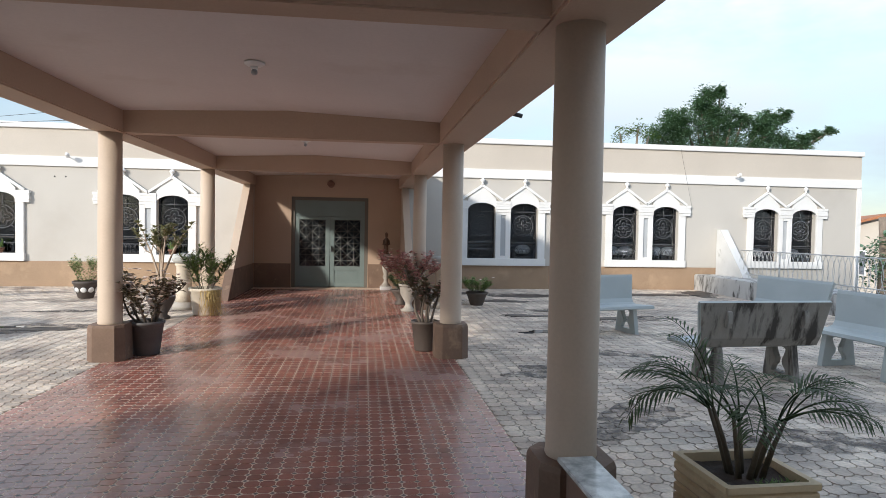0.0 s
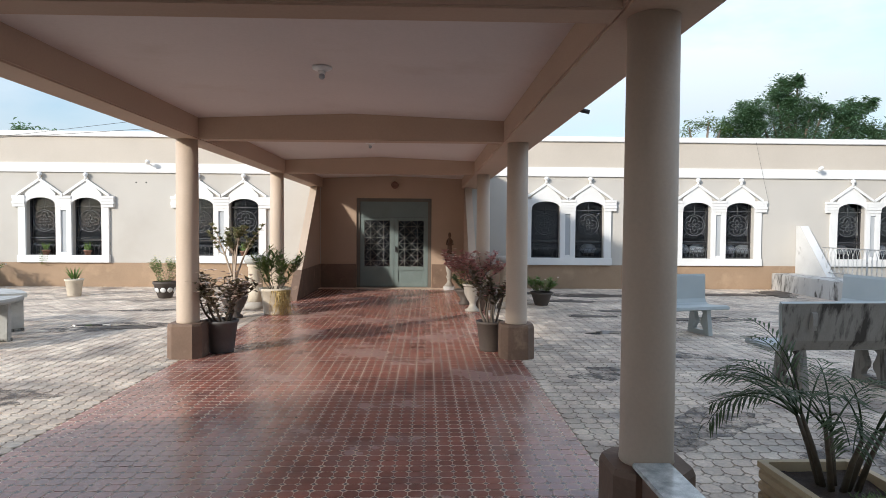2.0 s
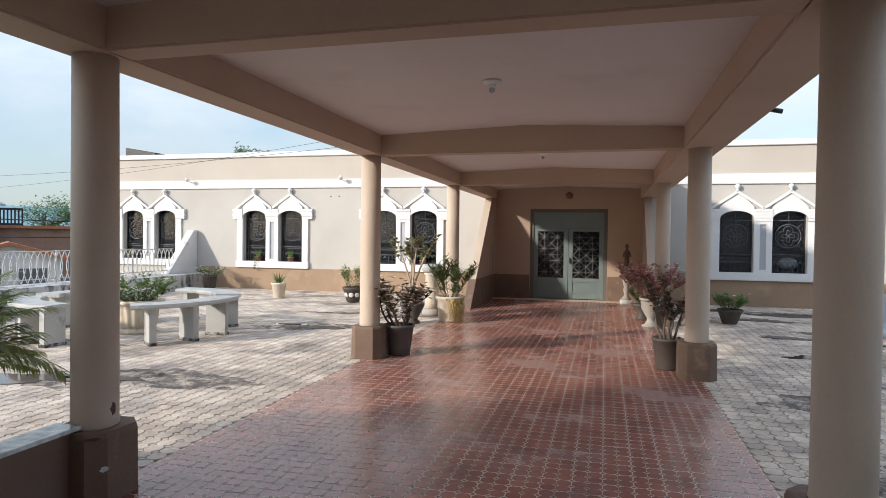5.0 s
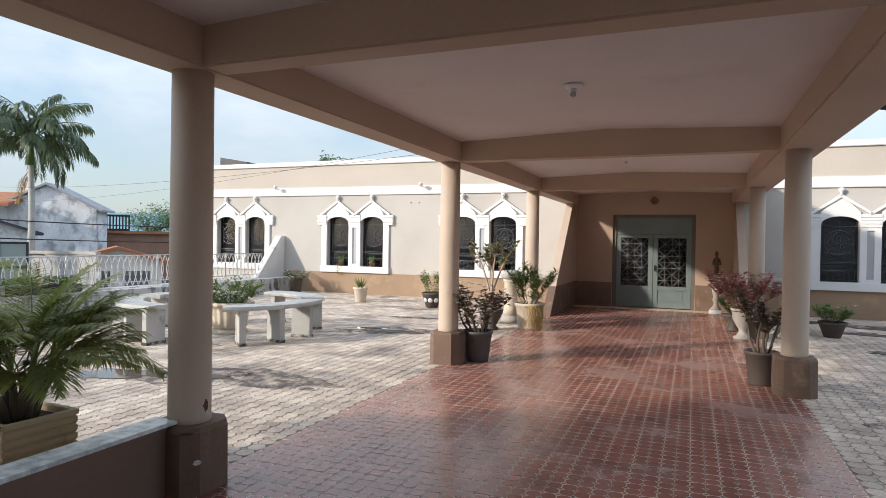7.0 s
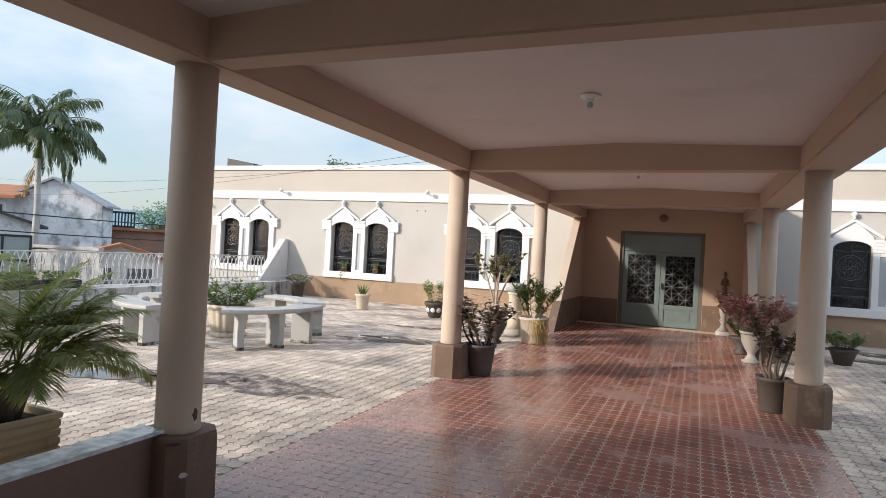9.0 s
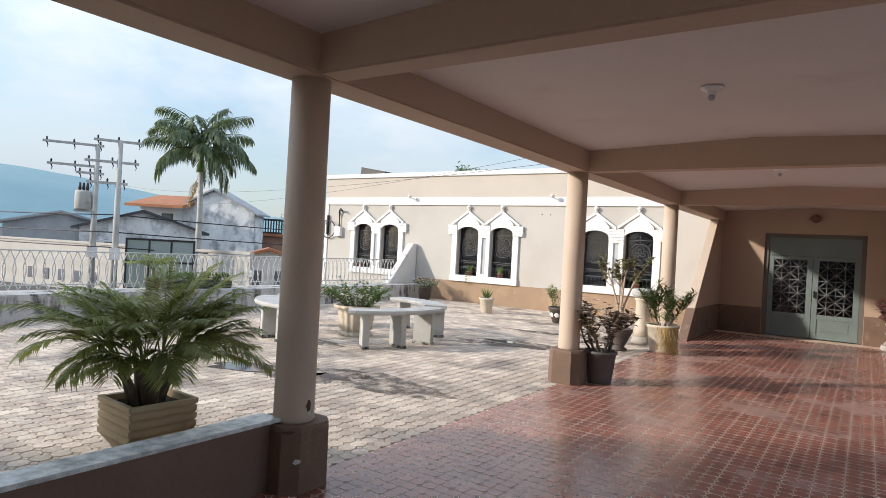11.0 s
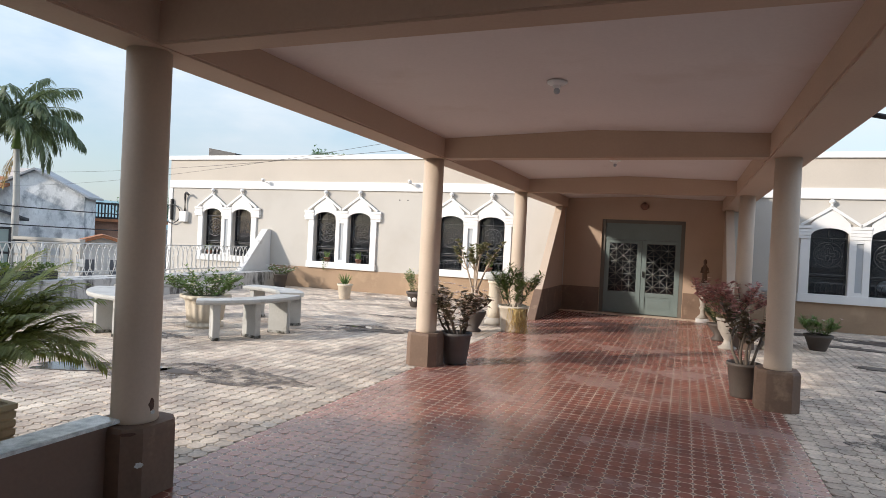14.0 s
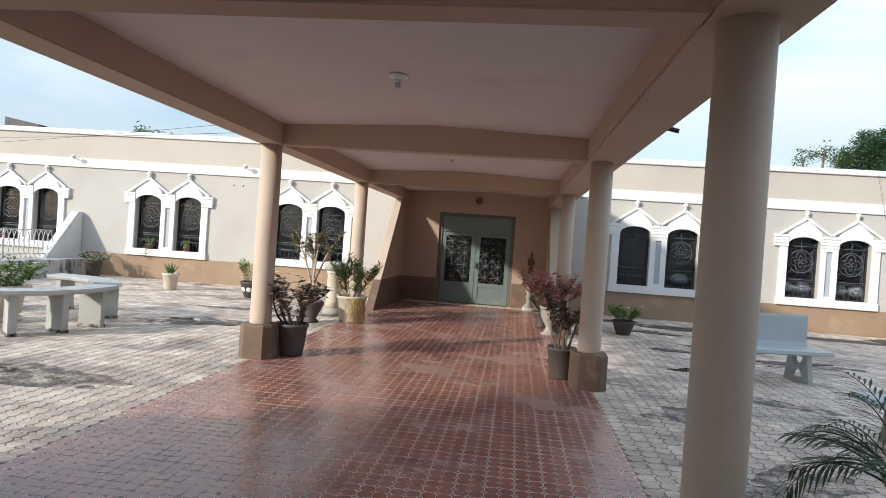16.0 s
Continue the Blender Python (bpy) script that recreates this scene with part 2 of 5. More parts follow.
M_TWIG = mat("dark_grey_twig", (0.15, 0.12, 0.095), 0.85, 8, 0.35, fine=60, bump=0.4)
M_BARK = mat("grey_bark", (0.24, 0.19, 0.15), 0.85, 8, 0.35, fine=60, bump=0.4)
M_PALEBARK = mat("pale_smooth_bark", (0.44, 0.35, 0.27), 0.8, 8, 0.3, fine=60, bump=0.3)
M_ROOFTILE = mat("orange_roof_tile", (0.42, 0.17, 0.08), 0.8, 1.5, 0.3, fine=20, bump=0.2)
M_STATUE = mat("brown_carved_wood", (0.14, 0.075, 0.045), 0.55, 20, 0.4, fine=80, bump=0.2)
M_LAMP = mat("white_plastic", (0.75, 0.74, 0.72), 0.4, 5, 0.1)
M_STREET = mat("grey_asphalt", (0.09, 0.088, 0.085), 0.9, 0.2, 0.3, fine=20)
M_ROOF = mat("flat_roof_screed", (0.40, 0.37, 0.34), 0.9, 1, 0.3)

leafy(M_LEAF, (0.16, 0.26, 0.05))
leafy(M_DARKLEAF, (0.10, 0.15, 0.05))
leafy(M_PALMLEAF, (0.34, 0.38, 0.08))
leafy(M_REDLEAF, (0.46, 0.18, 0.15))


# ---- mesh helpers ----
def box(bm, x0, x1, y0, y1, z0, z1, bevel=0.0):
    geom = bmesh.ops.create_cube(bm, size=1, matrix=Matrix.LocRotScale(((x0 + x1) / 2, (y0 + y1) / 2, (z0 + z1) / 2), None, (x1 - x0, y1 - y0, z1 - z0)))
    if bevel:
        edges = {e for v in geom["verts"] for e in v.link_edges}
        bmesh.ops.bevel(bm, geom=list(edges), offset=bevel, segments=2, affect="EDGES")
    return bm


def prism(bm, pts, depth, m=None):
    """A polygon of (a, b) points in the local xz plane, pushed along +y by depth."""
    m = m or Matrix.Identity(4)
    front = [bm.verts.new(m @ Vector((a, 0, b))) for a, b in pts]
    back = [bm.verts.new(m @ Vector((a, depth, b))) for a, b in pts]
    bm.faces.new(front)
    bm.faces.new(back[::-1])
    for i in range(len(pts)):
        j = (i + 1) % len(pts)
        bm.faces.new((front[j], front[i], back[i], back[j]))
    bmesh.ops.recalc_face_normals(bm, faces=bm.faces[:])
    return bm


def lathe(bm, profile, seg=24, m=None, ribs=0, depth=0.0):
    """A turned body of (radius, height) points, with ribs if asked."""
    m = m or Matrix.Identity(4)
    rings = []
    for r, z in profile:
        ring = []
        for i in range(seg):
            a = 2 * math.pi * i / seg
            rr = r * (1 - depth * (0.5 + 0.5 * math.cos(a * ribs))) if ribs else r
            ring.append(bm.verts.new(m @ Vector((rr * math.cos(a), rr * math.sin(a), z))))
        rings.append(ring)
    for a, b in zip(rings, rings[1:]):
        for i in range(seg):
            j = (i + 1) % seg
            f = bm.faces.new((a[i], a[j], b[j], b[i]))
            f.smooth = True
    bm.faces.new(rings[0][::-1])
    bm.faces.new(rings[-1])
    return bm


def tube(bm, pts, r0, r1=None, seg=6):
    """A round bar along points, tapering from r0 to r1."""
    r1 = r0 if r1 is None else r1
    pts = [Vector(p) for p in pts]
    rings = []
    for i, p in enumerate(pts):
        way = (pts[min(i + 1, len(pts) - 1)] - pts[max(i - 1, 0)]).normalized()
        side = way.cross(Vector((0, 0, 1)))
        if side.length < 0.05:
            side = way.cross(Vector((1, 0, 0)))
        side.normalize()
        up = side.cross(way)
        r = r0 + (r1 - r0) * i / max(1, len(pts) - 1)
        rings.append([bm.verts.new(p + r * (math.cos(2 * math.pi * k / seg) * side + math.sin(2 * math.pi * k / seg) * up)) for k in range(seg)])
    for a, b in zip(rings, rings[1:]):
        for k in range(seg):
            f = bm.faces.new((a[k], a[(k + 1) % seg], b[(k + 1) % seg], b[k]))
            f.smooth = True
    bm.faces.new(rings[0][::-1])
    bm.faces.new(rings[-1])
    return bm


def mesh_of(name, bm, material):
    me = bpy.data.meshes.new(name)
    bm.to_mesh(me)
    bm.free()
    me.materials.append(material)
    return me


def part(name, bm, material, parent=None, label=""):
    ob = new(name, mesh_of(name, bm, material))
    if parent is not None:
        ob.parent = parent
    if label:
        tagged(ob, label)
    return ob


def solid(name, bm, material, label, category, kind="structure", group=""):
    return tagged(new(name, mesh_of(name, bm, material)), label, category, group, kind)


def thing(name, label, category, at=(0, 0, 0), group="", kind="", turn=0):
    ob = new(name)
    ob.matrix_basis = pose(*at, 0, 0, turn)
    return tagged(ob, label, category, group, kind)


def B():
    return bmesh.new()


# ---- ground and floors ----
bm = B()
bmesh.ops.create_grid(bm, x_segments=8, y_segments=8, size=2500, matrix=Matrix.Translation((0, 0, -1.62)))
solid("ground", bm, M_STREET, "grey street ground round the raised terrace", "ground")
FLOOR_L, FLOOR_R = -2.74, 1.35
bm = box(B(), -13.4, 11.8, -14.0, 17.0, -1.6, -0.012)
solid("pavement", bm, M_JOINT, "raised courtyard paved in worn concrete pavers", "pavement")
pavement = bpy.data.objects["pavement"]
bm = box(B(), FLOOR_L, FLOOR_R, -5.0, 16.3, -0.02, -0.0012)
floor = solid("floor", bm, M_GROUT, "red patterned tile walkway with pale joints", "floor")


def oct_rows(cells, hx, hy, cut, top, low, rim):
    """Verts and faces of chamfered eight-sided pieces at the (x, y) cells."""
    sx, sy = np.array([-hx + cut, hx - cut, hx, hx, hx - cut, -hx + cut, -hx, -hx]), np.array([-hy, -hy, -hy + cut, hy - cut, hy, hy, hy - cut, -hy + cut])
    kx, ky = 1 - rim / hx, 1 - rim / hy
    verts, faces = [], []
    for x, y, dz in cells:
        o = len(verts)
        verts += [(x + a * kx, y + b * ky, top + dz) for a, b in zip(sx, sy)]
        verts += [(x + a, y + b, low) for a, b in zip(sx, sy)]
        faces.append(tuple(range(o, o + 8)))
        faces += [(o + i, o + 8 + i, o + 8 + (i + 1) % 8, o + (i + 1) % 8) for i in range(8)]
    return verts, faces


def pieces(name, cells, near, hx, hy, cut, top, low, rim, many, single, parent, label):
    """Joins the far cells into one mesh and makes an object of each near one."""
    far = [c for c in cells if not near(c)]
    close = [c for c in cells if near(c)][:300]
    far += [c for c in cells if near(c)][300:]
    me = bpy.data.meshes.new(name + "s")
    me.from_pydata(*oct_rows(far, hx, hy, cut, top, low, rim)[:1], [], oct_rows(far, hx, hy, cut, top, low, rim)[1])
    me.materials.append(many)
    ob = tagged(new(name + "_field", me), label, "", "", "stuff")
    ob.parent = parent
    one = bpy.data.meshes.new(name)
    v, f = oct_rows([(0, 0, 0)], hx, hy, cut, top, low, rim)
    one.from_pydata(v, [], f)
    one.materials.append(single)
    return close, one


rng = random.Random(4)
PITCH = (FLOOR_R - FLOOR_L) / 42
red_cells = [(FLOOR_L + PITCH * (i + 0.5) + (0.0011 if i % 2 else -0.0011), -4.9 + PITCH * (j + 0.5) + (0.0016 if j % 2 else -0.0016), rng.uniform(-0.001, 0.001)) for j in range(212) for i in range(42)]
red_close, red_one = pieces("tile", red_cells, lambda c: 2.9 < c[1] < 4.8 and -2.2 < c[0] < 1.2, PITCH / 2 - 0.0021, PITCH / 2 - 0.0032, PITCH * 0.24, 0.0, -0.006, 0.0008,
                            M_REDTILE, M_REDTILE1, floor, "glossy red octagon tiles")
dots = [(FLOOR_L + PITCH * i, -4.9 + PITCH * j, 0) for j in range(1, 212) for i in range(1, 42)]
verts, faces = [], []
for x, y, _ in dots:
    o, h = len(verts), PITCH * 0.24 - 0.0068
    verts += [(x + h, y, 0.0), (x, y + h, 0.0), (x - h, y, 0.0), (x, y - h, 0.0)]
    faces.append((o, o + 1, o + 2, o + 3))
me = bpy.data.meshes.new("dot_tiles")
me.from_pydata(verts, [], faces)
me.materials.append(mat("dark_brown_inlay", (0.10, 0.05, 0.045), 0.3, 3.0, 0.4, fine=60, bump=0.03))
ob = tagged(new("dot_tiles", me), "small dark diamond inlays between the octagons", "", "", "stuff")
ob.parent = floor


def patchy(m, scale, low, high, most):
    """Breaks a thin layer up so that what lies under it shows through."""
    nodes, links = m.node_tree.nodes, m.node_tree.links
    gap, edge, place = nodes.new("ShaderNodeTexNoise"), nodes.new("ShaderNodeMapRange"), nodes.new("ShaderNodeNewGeometry")
    gap.inputs["Scale"].default_value, gap.inputs["Detail"].default_value, gap.inputs["Roughness"].default_value = scale, 8, 0.7
    edge.inputs["From Min"].default_value, edge.inputs["From Max"].default_value = low, high
    edge.inputs["To Max"].default_value = most
    links.new(place.outputs["Position"], gap.inputs["Vector"])
    links.new(gap.outputs["Fac"], edge.inputs["Value"])
    links.new(edge.outputs["Result"], nodes["Principled BSDF"].inputs["Alpha"])
    return m


# dirt along the joints of the double tiles, every second row
M_GRIME = patchy(mat("dark_joint_dirt", (0.07, 0.045, 0.04), 0.7, 8, 0.3, fine=60), 1.3, 0.56, 0.68, 0.9)
bm = bmesh.new()
for i in range(2, 42, 2):
    box(bm, FLOOR_L + PITCH * i - 0.003, FLOOR_L + PITCH * i + 0.003, -4.9, 16.2, -0.003, -0.0006)
for j in range(0, 212, 2):
    box(bm, FLOOR_L, FLOOR_R, -4.9 + PITCH * j - 0.003, -4.9 + PITCH * j + 0.003, -0.003, -0.0004)
ob = tagged(new("joint_dirt", mesh_of("joint_dirt", bm, M_GRIME)), "dark dirt in the joints of the tiles", "", "", "stuff")
ob.parent = floor

bm = bmesh.new()
for x in (FLOOR_L, FLOOR_R):
    box(bm, x - 0.007, x + 0.007, -4.9, 16.2, -0.004, 0.0022)
ob = tagged(new("edge_joint", mesh_of("edge_joint", bm, M_GRIME)), "dark broken joint along the edge of the tiles", "", "", "stuff")
ob.parent = floor

PP = 0.135


def pave_cells(x0, nx, y0, ny, seed):
    r = random.Random(seed)
    return [(x0 + PP * (i + 0.5), y0 + PP * (j + 0.5), r.uniform(-0.002, 0.002)) for j in range(ny) for i in range(nx)]


WEST0, PAVE_Y = FLOOR_L - PP * 63, -1.0 - PP * 29
pave = pave_cells(WEST0, 63, PAVE_Y, 156, 1) + pave_cells(FLOOR_R, 61, PAVE_Y, 156, 2)
pave_close, pave_one = pieces("paver", pave, lambda c: 3.3 < c[1] < 5.6 and 1.4 < c[0] < 4.4, PP / 2 - 0.0028, PP / 2 - 0.0028, PP * 0.25, 0.0, -0.008, 0.003,
                              M_PAVER, M_PAVER1, pavement, "interlocking worn grey-pink pavers")
verts, faces = [], []
for x0, nx in ((WEST0, 63), (FLOOR_R, 61)):
    for j in range(1, 156):
        for i in range(1, nx):
            x, y, o, h = x0 + PP * i, PAVE_Y + PP * j, len(verts), PP * 0.25 - 0.007
            verts += [(x + h, y, -0.002), (x, y + h, -0.002), (x - h, y, -0.002), (x, y - h, -0.002)]
            faces.append((o, o + 1, o + 2, o + 3))
me = bpy.data.meshes.new("paver_dots")
me.from_pydata(verts, [], faces)
me.materials.append(M_PAVER)
ob = tagged(new("paver_dots", me), "small square pavers between the octagons", "", "", "stuff")
ob.parent = pavement

# ---- main building ----
FY, TOP = 16.2, 4.06
BL, BR = -16.04, 14.67
PAIRS = [-13.58, -9.28, -5.2, 3.97, 8.05, 12.28]
HALF, OFF = 0.385, 0.59


def facade(x0, x1, pairs, name):
    """A wall 0.3 thick with the window openings cut through it."""
    bm = B()
    cuts = sorted(c + s * OFF for c in pairs for s in (-1, 1))
    box(bm, x0, x1, FY, FY + 0.3, -0.2, 0.82)
    box(bm, x0, x1, FY, FY + 0.3, 2.36, TOP - 0.14)
    x = x0
    for c in cuts:
        box(bm, x, c - HALF, FY, FY + 0.3, 0.82, 2.36)
        x = c + HALF
    box(bm, x, x1, FY, FY + 0.3, 0.82, 2.36)
    return solid(name, bm, M_WALL, "cream painted facade wall with arched window openings", "wall")


DX0, DX1, DTOP = -1.66, 0.33, 2.38
facade(BL, -2.6, PAIRS[:3], "wall_west")
facade(1.2, BR, PAIRS[3:], "wall_east")
bm = B()
box(bm, -2.6, DX0, FY, FY + 0.3, -0.2, 3.2)
box(bm, DX1, 1.2, FY, FY + 0.3, -0.2, 3.2)
box(bm, DX0, DX1, FY, FY + 0.3, DTOP, 3.2)
solid("wall_door", bm, M_PORCHSHADE, "peach painted wall round the double door", "wall")
bm = box(B(), -2.6, 1.2, FY + 0.002, FY + 0.3, 3.2, TOP - 0.14)
solid("wall_over_porch", bm, M_FRIEZE, "plain wall above the porch roof", "wall")
bm = B()
for a, b, c, d in ((BL, BL + 0.3, FY + 0.3, 27), (BR - 0.3, BR, FY + 0.3, 27), (BL, BR, 27, 27.3)):
    box(bm, a, b, c, d, -1.6, TOP - 0.14)
solid("wall_back", bm, M_WALL, "plain outer walls of the main building", "wall")
# unseen room surfaces, added and coloured dark in place of unlit rooms
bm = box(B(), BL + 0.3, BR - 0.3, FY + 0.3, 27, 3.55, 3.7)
solid("ceiling_inside", bm, M_DARK, "unseen inner ceiling, unlit-room shade put into its colour", "ceiling")
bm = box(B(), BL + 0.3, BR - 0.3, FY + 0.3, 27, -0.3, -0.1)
solid("floor_inside", bm, M_DARK, "unseen inner floor, unlit-room shade put into its colour", "floor")
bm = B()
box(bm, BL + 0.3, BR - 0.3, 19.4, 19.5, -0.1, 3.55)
solid("wall_inside", bm, M_DARK, "added partition behind the windows, unlit-room shade put into its colour", "wall")
for a, b, tag in ((BL, -2.6, "west"), (1.2, BR, "east")):
    bm = box(B(), a, b, FY - 0.012, FY, 3.24, 3.92)
    solid("frieze_" + tag, bm, M_FRIEZE, "warm beige frieze below the white coping", "trim")
    bm = box(B(), a, b, FY - 0.05, FY, 2.99, 3.24, 0.008)
    solid("band_" + tag, bm, M_WHITE, "white projecting string course", "trim")
    bm = box(B(), a - 0.05, b + 0.05, FY - 0.07, FY + 0.38, 3.92, TOP, 0.01)
    solid("coping_" + tag, bm, M_WHITE, "white parapet coping", "trim")
    bm = box(B(), max(a, -11.85), min(b, 10.2), FY - 0.018, FY, -0.1, 0.63)
    solid("dado_" + tag, bm, M_DADO, "tan painted dado along the wall foot", "baseboard")
bm = box(B(), -2.55, 1.15, FY - 0.07, FY + 0.38, 3.92, TOP, 0.01)
solid("coping_middle", bm, M_WHITE, "white parapet coping over the porch", "trim")
for x in (BL, BR - 0.1):
    bm = box(B(), x - 0.02, x + 0.12, FY - 0.03, FY, 0.0, 2.99)
    solid("corner_strip", bm, M_WHITE, "white painted strip on the building corner", "trim")


def arch_pts(n=10, spring=2.14, crown=2.33):
    return [(HALF * math.cos(math.pi * i / n), spring + (crown - spring) * math.sin(math.pi * i / n)) for i in range(n + 1)]


def ring_bar(bm, c, z, r, y, w=0.009, n=24, a0=0.0, a1=2 * math.pi):
    tube(bm, [(c + r * math.cos(a0 + (a1 - a0) * i / n), y, z + r * math.sin(a0 + (a1 - a0) * i / n)) for i in range(n + 1)], w, seg=5)


def grille(bm, c, y):
    z = 1.72
    ring_bar(bm, c, z, 0.285, y, 0.011)
    for k in range(4):
        a = k * math.pi / 2
        ring_bar(bm, c + 0.135 * math.cos(a), z + 0.135 * math.sin(a), 0.105, y, 0.009, 14, a - 1.9, a + 1.9)
        for q in (-1, 1):
            pts = [(0.16 * s, q * 0.042 * math.sin(math.pi * s)) for s in (0, 0.2, 0.4, 0.6, 0.8, 1.0)]
            tube(bm, [(c + u * math.cos(a) - v * math.sin(a), y, z + u * math.sin(a) + v * math.cos(a)) for u, v in pts], 0.008, seg=5)
        d = a + math.pi / 4
        tube(bm, [(c + 0.285 * math.cos(d), y, z + 0.285 * math.sin(d)), (c + 0.43 * math.cos(d), y, z + 0.43 * math.sin(d))], 0.008, seg=5)
    tube(bm, [(c, y, z + 0.285), (c, y, 2.3)], 0.008, seg=5)
    for zz in (1.27, 2.1):
        tube(bm, [(c - HALF, y, zz), (c + HALF, y, zz)], 0.009, seg=5)
    tube(bm, [(c - HALF + 0.03, y, 1.08), (c + HALF - 0.03, y, 1.08)], 0.007, seg=5)
    for i in range(7):
        x = c - 0.33 + 0.11 * i
        tube(bm, [(x, y, 0.84), (x, y, 1.0), (x + 0.02, y, 1.06), (x + 0.055, y, 1.1), (x + 0.09, y, 1.06), (x + 0.11, y, 1.0)], 0.007, seg=5)


def window_pair(c, number):
    w = thing("window_%d" % number, "pair of arched windows in white gabled surround with iron grilles", "window", (c, FY, 0), "facade windows", "structure")
    y0 = -0.06
    bm = box(B(), -1.19, 1.19, y0 - 0.03, 0.0, 0.63, 0.825, 0.008)
    part("window_sill", bm, M_WHITE, w)
    for s in (-1, 1):
        bm = box(B(), min(s * (OFF + HALF), s * 1.17), max(s * (OFF + HALF), s * 1.17), y0, 0.0, 0.825, 2.08, 0.006)
        part("jamb", bm, M_WHITE, w)
        bm = B()
        for k in range(4):
            x0, x1 = sorted((s * (OFF + HALF), s * (1.3 + 0.012 * (k % 2))))
            box(bm, x0, x1, y0 - 0.02 - 0.01 * (k % 2), 0.0, 2.08 + 0.075 * k, 2.08 + 0.075 * (k + 1) - 0.004, 0.004)
        part("capital", bm, M_WHITE, w)
    bm = B()
    inner = OFF - HALF
    box(bm, -inner, -0.07, y0, 0.0, 0.825, 2.08, 0.006)
    box(bm, 0.07, inner, y0, 0.0, 0.825, 2.08, 0.006)
    box(bm, -0.07, 0.07, y0, 0.0, 0.825, 0.9)
    box(bm, -0.07, 0.07, y0, 0.0, 2.0, 2.08)
    m = part("mullion", bm, M_WHITE, w)
    part("recess", box(B(), -0.07, 0.07, -0.02, 0.0, 0.9, 2.0), M_GREYPANEL, m, "grey recessed panel")
    bm = B()
    for k in range(4):
        box(bm, -inner - 0.004, inner + 0.004, y0 - 0.015 - 0.01 * (k % 2), 0.0, 2.08 + 0.075 * k, 2.08 + 0.075 * (k + 1) - 0.004, 0.004)
    part("capital", bm, M_WHITE, w)
    for s in (-1, 1):
        cx = s * OFF
        t = Matrix.Translation((cx, y0, 0))
        bm = B()
        arc = arch_pts()
        for (a0, b0), (a1, b1) in zip(arc, arc[1:]):
            t0, t1 = 2.82 - abs(a0) * 1.0, 2.82 - abs(a1) * 1.0
            prism(bm, [(a0, b0), (a1, b1), (a1, t1), (a0, t0)], 0.058, t)
        head = part("gable", bm, M_WHITE, w)
        bm = B()
        for q in (-1, 1):
            prism(bm, [(0, 2.76), (0, 2.84), (q * 0.6, 2.42), (q * 0.6, 2.35)], 0.05, Matrix.Translation((cx, y0 - 0.035, 0)))
        part("raking_moulding", bm, M_WHITE, head)
        bm = lathe(B(), [(0.035, 2.8), (0.03, 2.86), (0.02, 2.865), (0.06, 2.9), (0.065, 2.93), (0.05, 2.965), (0.015, 2.985)], 12, Matrix.Translation((cx, y0 - 0.01, 0)))
        part("finial", bm, M_WHITE, head)
        bm = box(B(), cx - HALF, cx + HALF, 0.17, 0.178, 0.82, 2.36)
        p = part("pane", bm, M_GLASS, w, "dark glass pane")
        bm = B()
        for a, b in ((-HALF, -HALF + 0.035), (HALF - 0.035, HALF)):
            box(bm, cx + a, cx + b, 0.14, 0.2, 0.82, 2.36)
        box(bm, cx - HALF + 0.035, cx + HALF - 0.035, 0.14, 0.2, 0.82, 0.86)
        box(bm, cx - HALF + 0.035, cx + HALF - 0.035, 0.14, 0.2, 1.2, 1.235)
        part("window_frame", bm, M_BLACKIRON, w, "thin black metal frame")
        bm = B()
        grille(bm, cx, 0.12)
        part("grille", bm, M_IRON, w, "grey wrought iron grille")
    return w


for i, c in enumerate(PAIRS):
    window_pair(c, i + 1)

# ---- porch ----
BEAM_Z, CEIL_Z, RISE = 2.65, 2.9, 0.07
LX0, LX1, RX0, RX1 = -2.87, -2.55, 1.125, 1.575
MIDX = (LX1 + RX0) / 2
bm = box(B(), LX0, LX1, -5.0, FY, BEAM_Z, 3.12, 0.015)
solid("beam_west", bm, M_PORCH, "peach painted concrete beam along the porch edge", "beam")
bm = box(B(), RX0, RX1, -5.0, FY, BEAM_Z, 3.12, 0.015)
solid("beam_east", bm, M_PORCH, "peach painted concrete beam along the porch edge", "beam")
BEAMS = [2.64, 7.22, 11.80, -1.94]
for y in BEAMS:
    bm = prism(B(), [(LX1, BEAM_Z), (RX0, BEAM_Z), (RX0, CEIL_Z + 0.03), (MIDX, CEIL_Z + RISE + 0.03), (LX1, CEIL_Z + 0.03)], 0.22, Matrix.Translation((0, y, 0)))
    bmesh.ops.bevel(bm, geom=[e for e in bm.edges if abs(e.verts[0].co.z - BEAM_Z) < 1e-4 and abs(e.verts[1].co.z - BEAM_Z) < 1e-4 and abs(e.verts[0].co.y - e.verts[1].co.y) < 1e-4], offset=0.012, segments=2, affect="EDGES")
    solid("cross_beam", bm, M_PORCH, "peach painted concrete cross beam under the porch roof", "beam")
bm = prism(B(), [(LX1, CEIL_Z), (MIDX, CEIL_Z + RISE), (RX0, CEIL_Z), (RX0, 3.12), (LX1, 3.12)], FY + 5.0, Matrix.Translation((0, -5.0, 0)))
solid("ceiling", bm, M_CEIL, "pale pinkish porch ceiling with a shallow ridge", "ceiling")
bm = box(B(), LX0 - 0.04, RX1 + 0.04, -5.0, FY - 0.08, 3.12, 3.22, 0.01)
solid("roof", bm, M_ROOF, "flat concrete porch roof slab", "roof")

COLS = [(x, y) for y in (2.75, 7.33, 11.9, -1.83) for x in (-2.73, 1.315)]


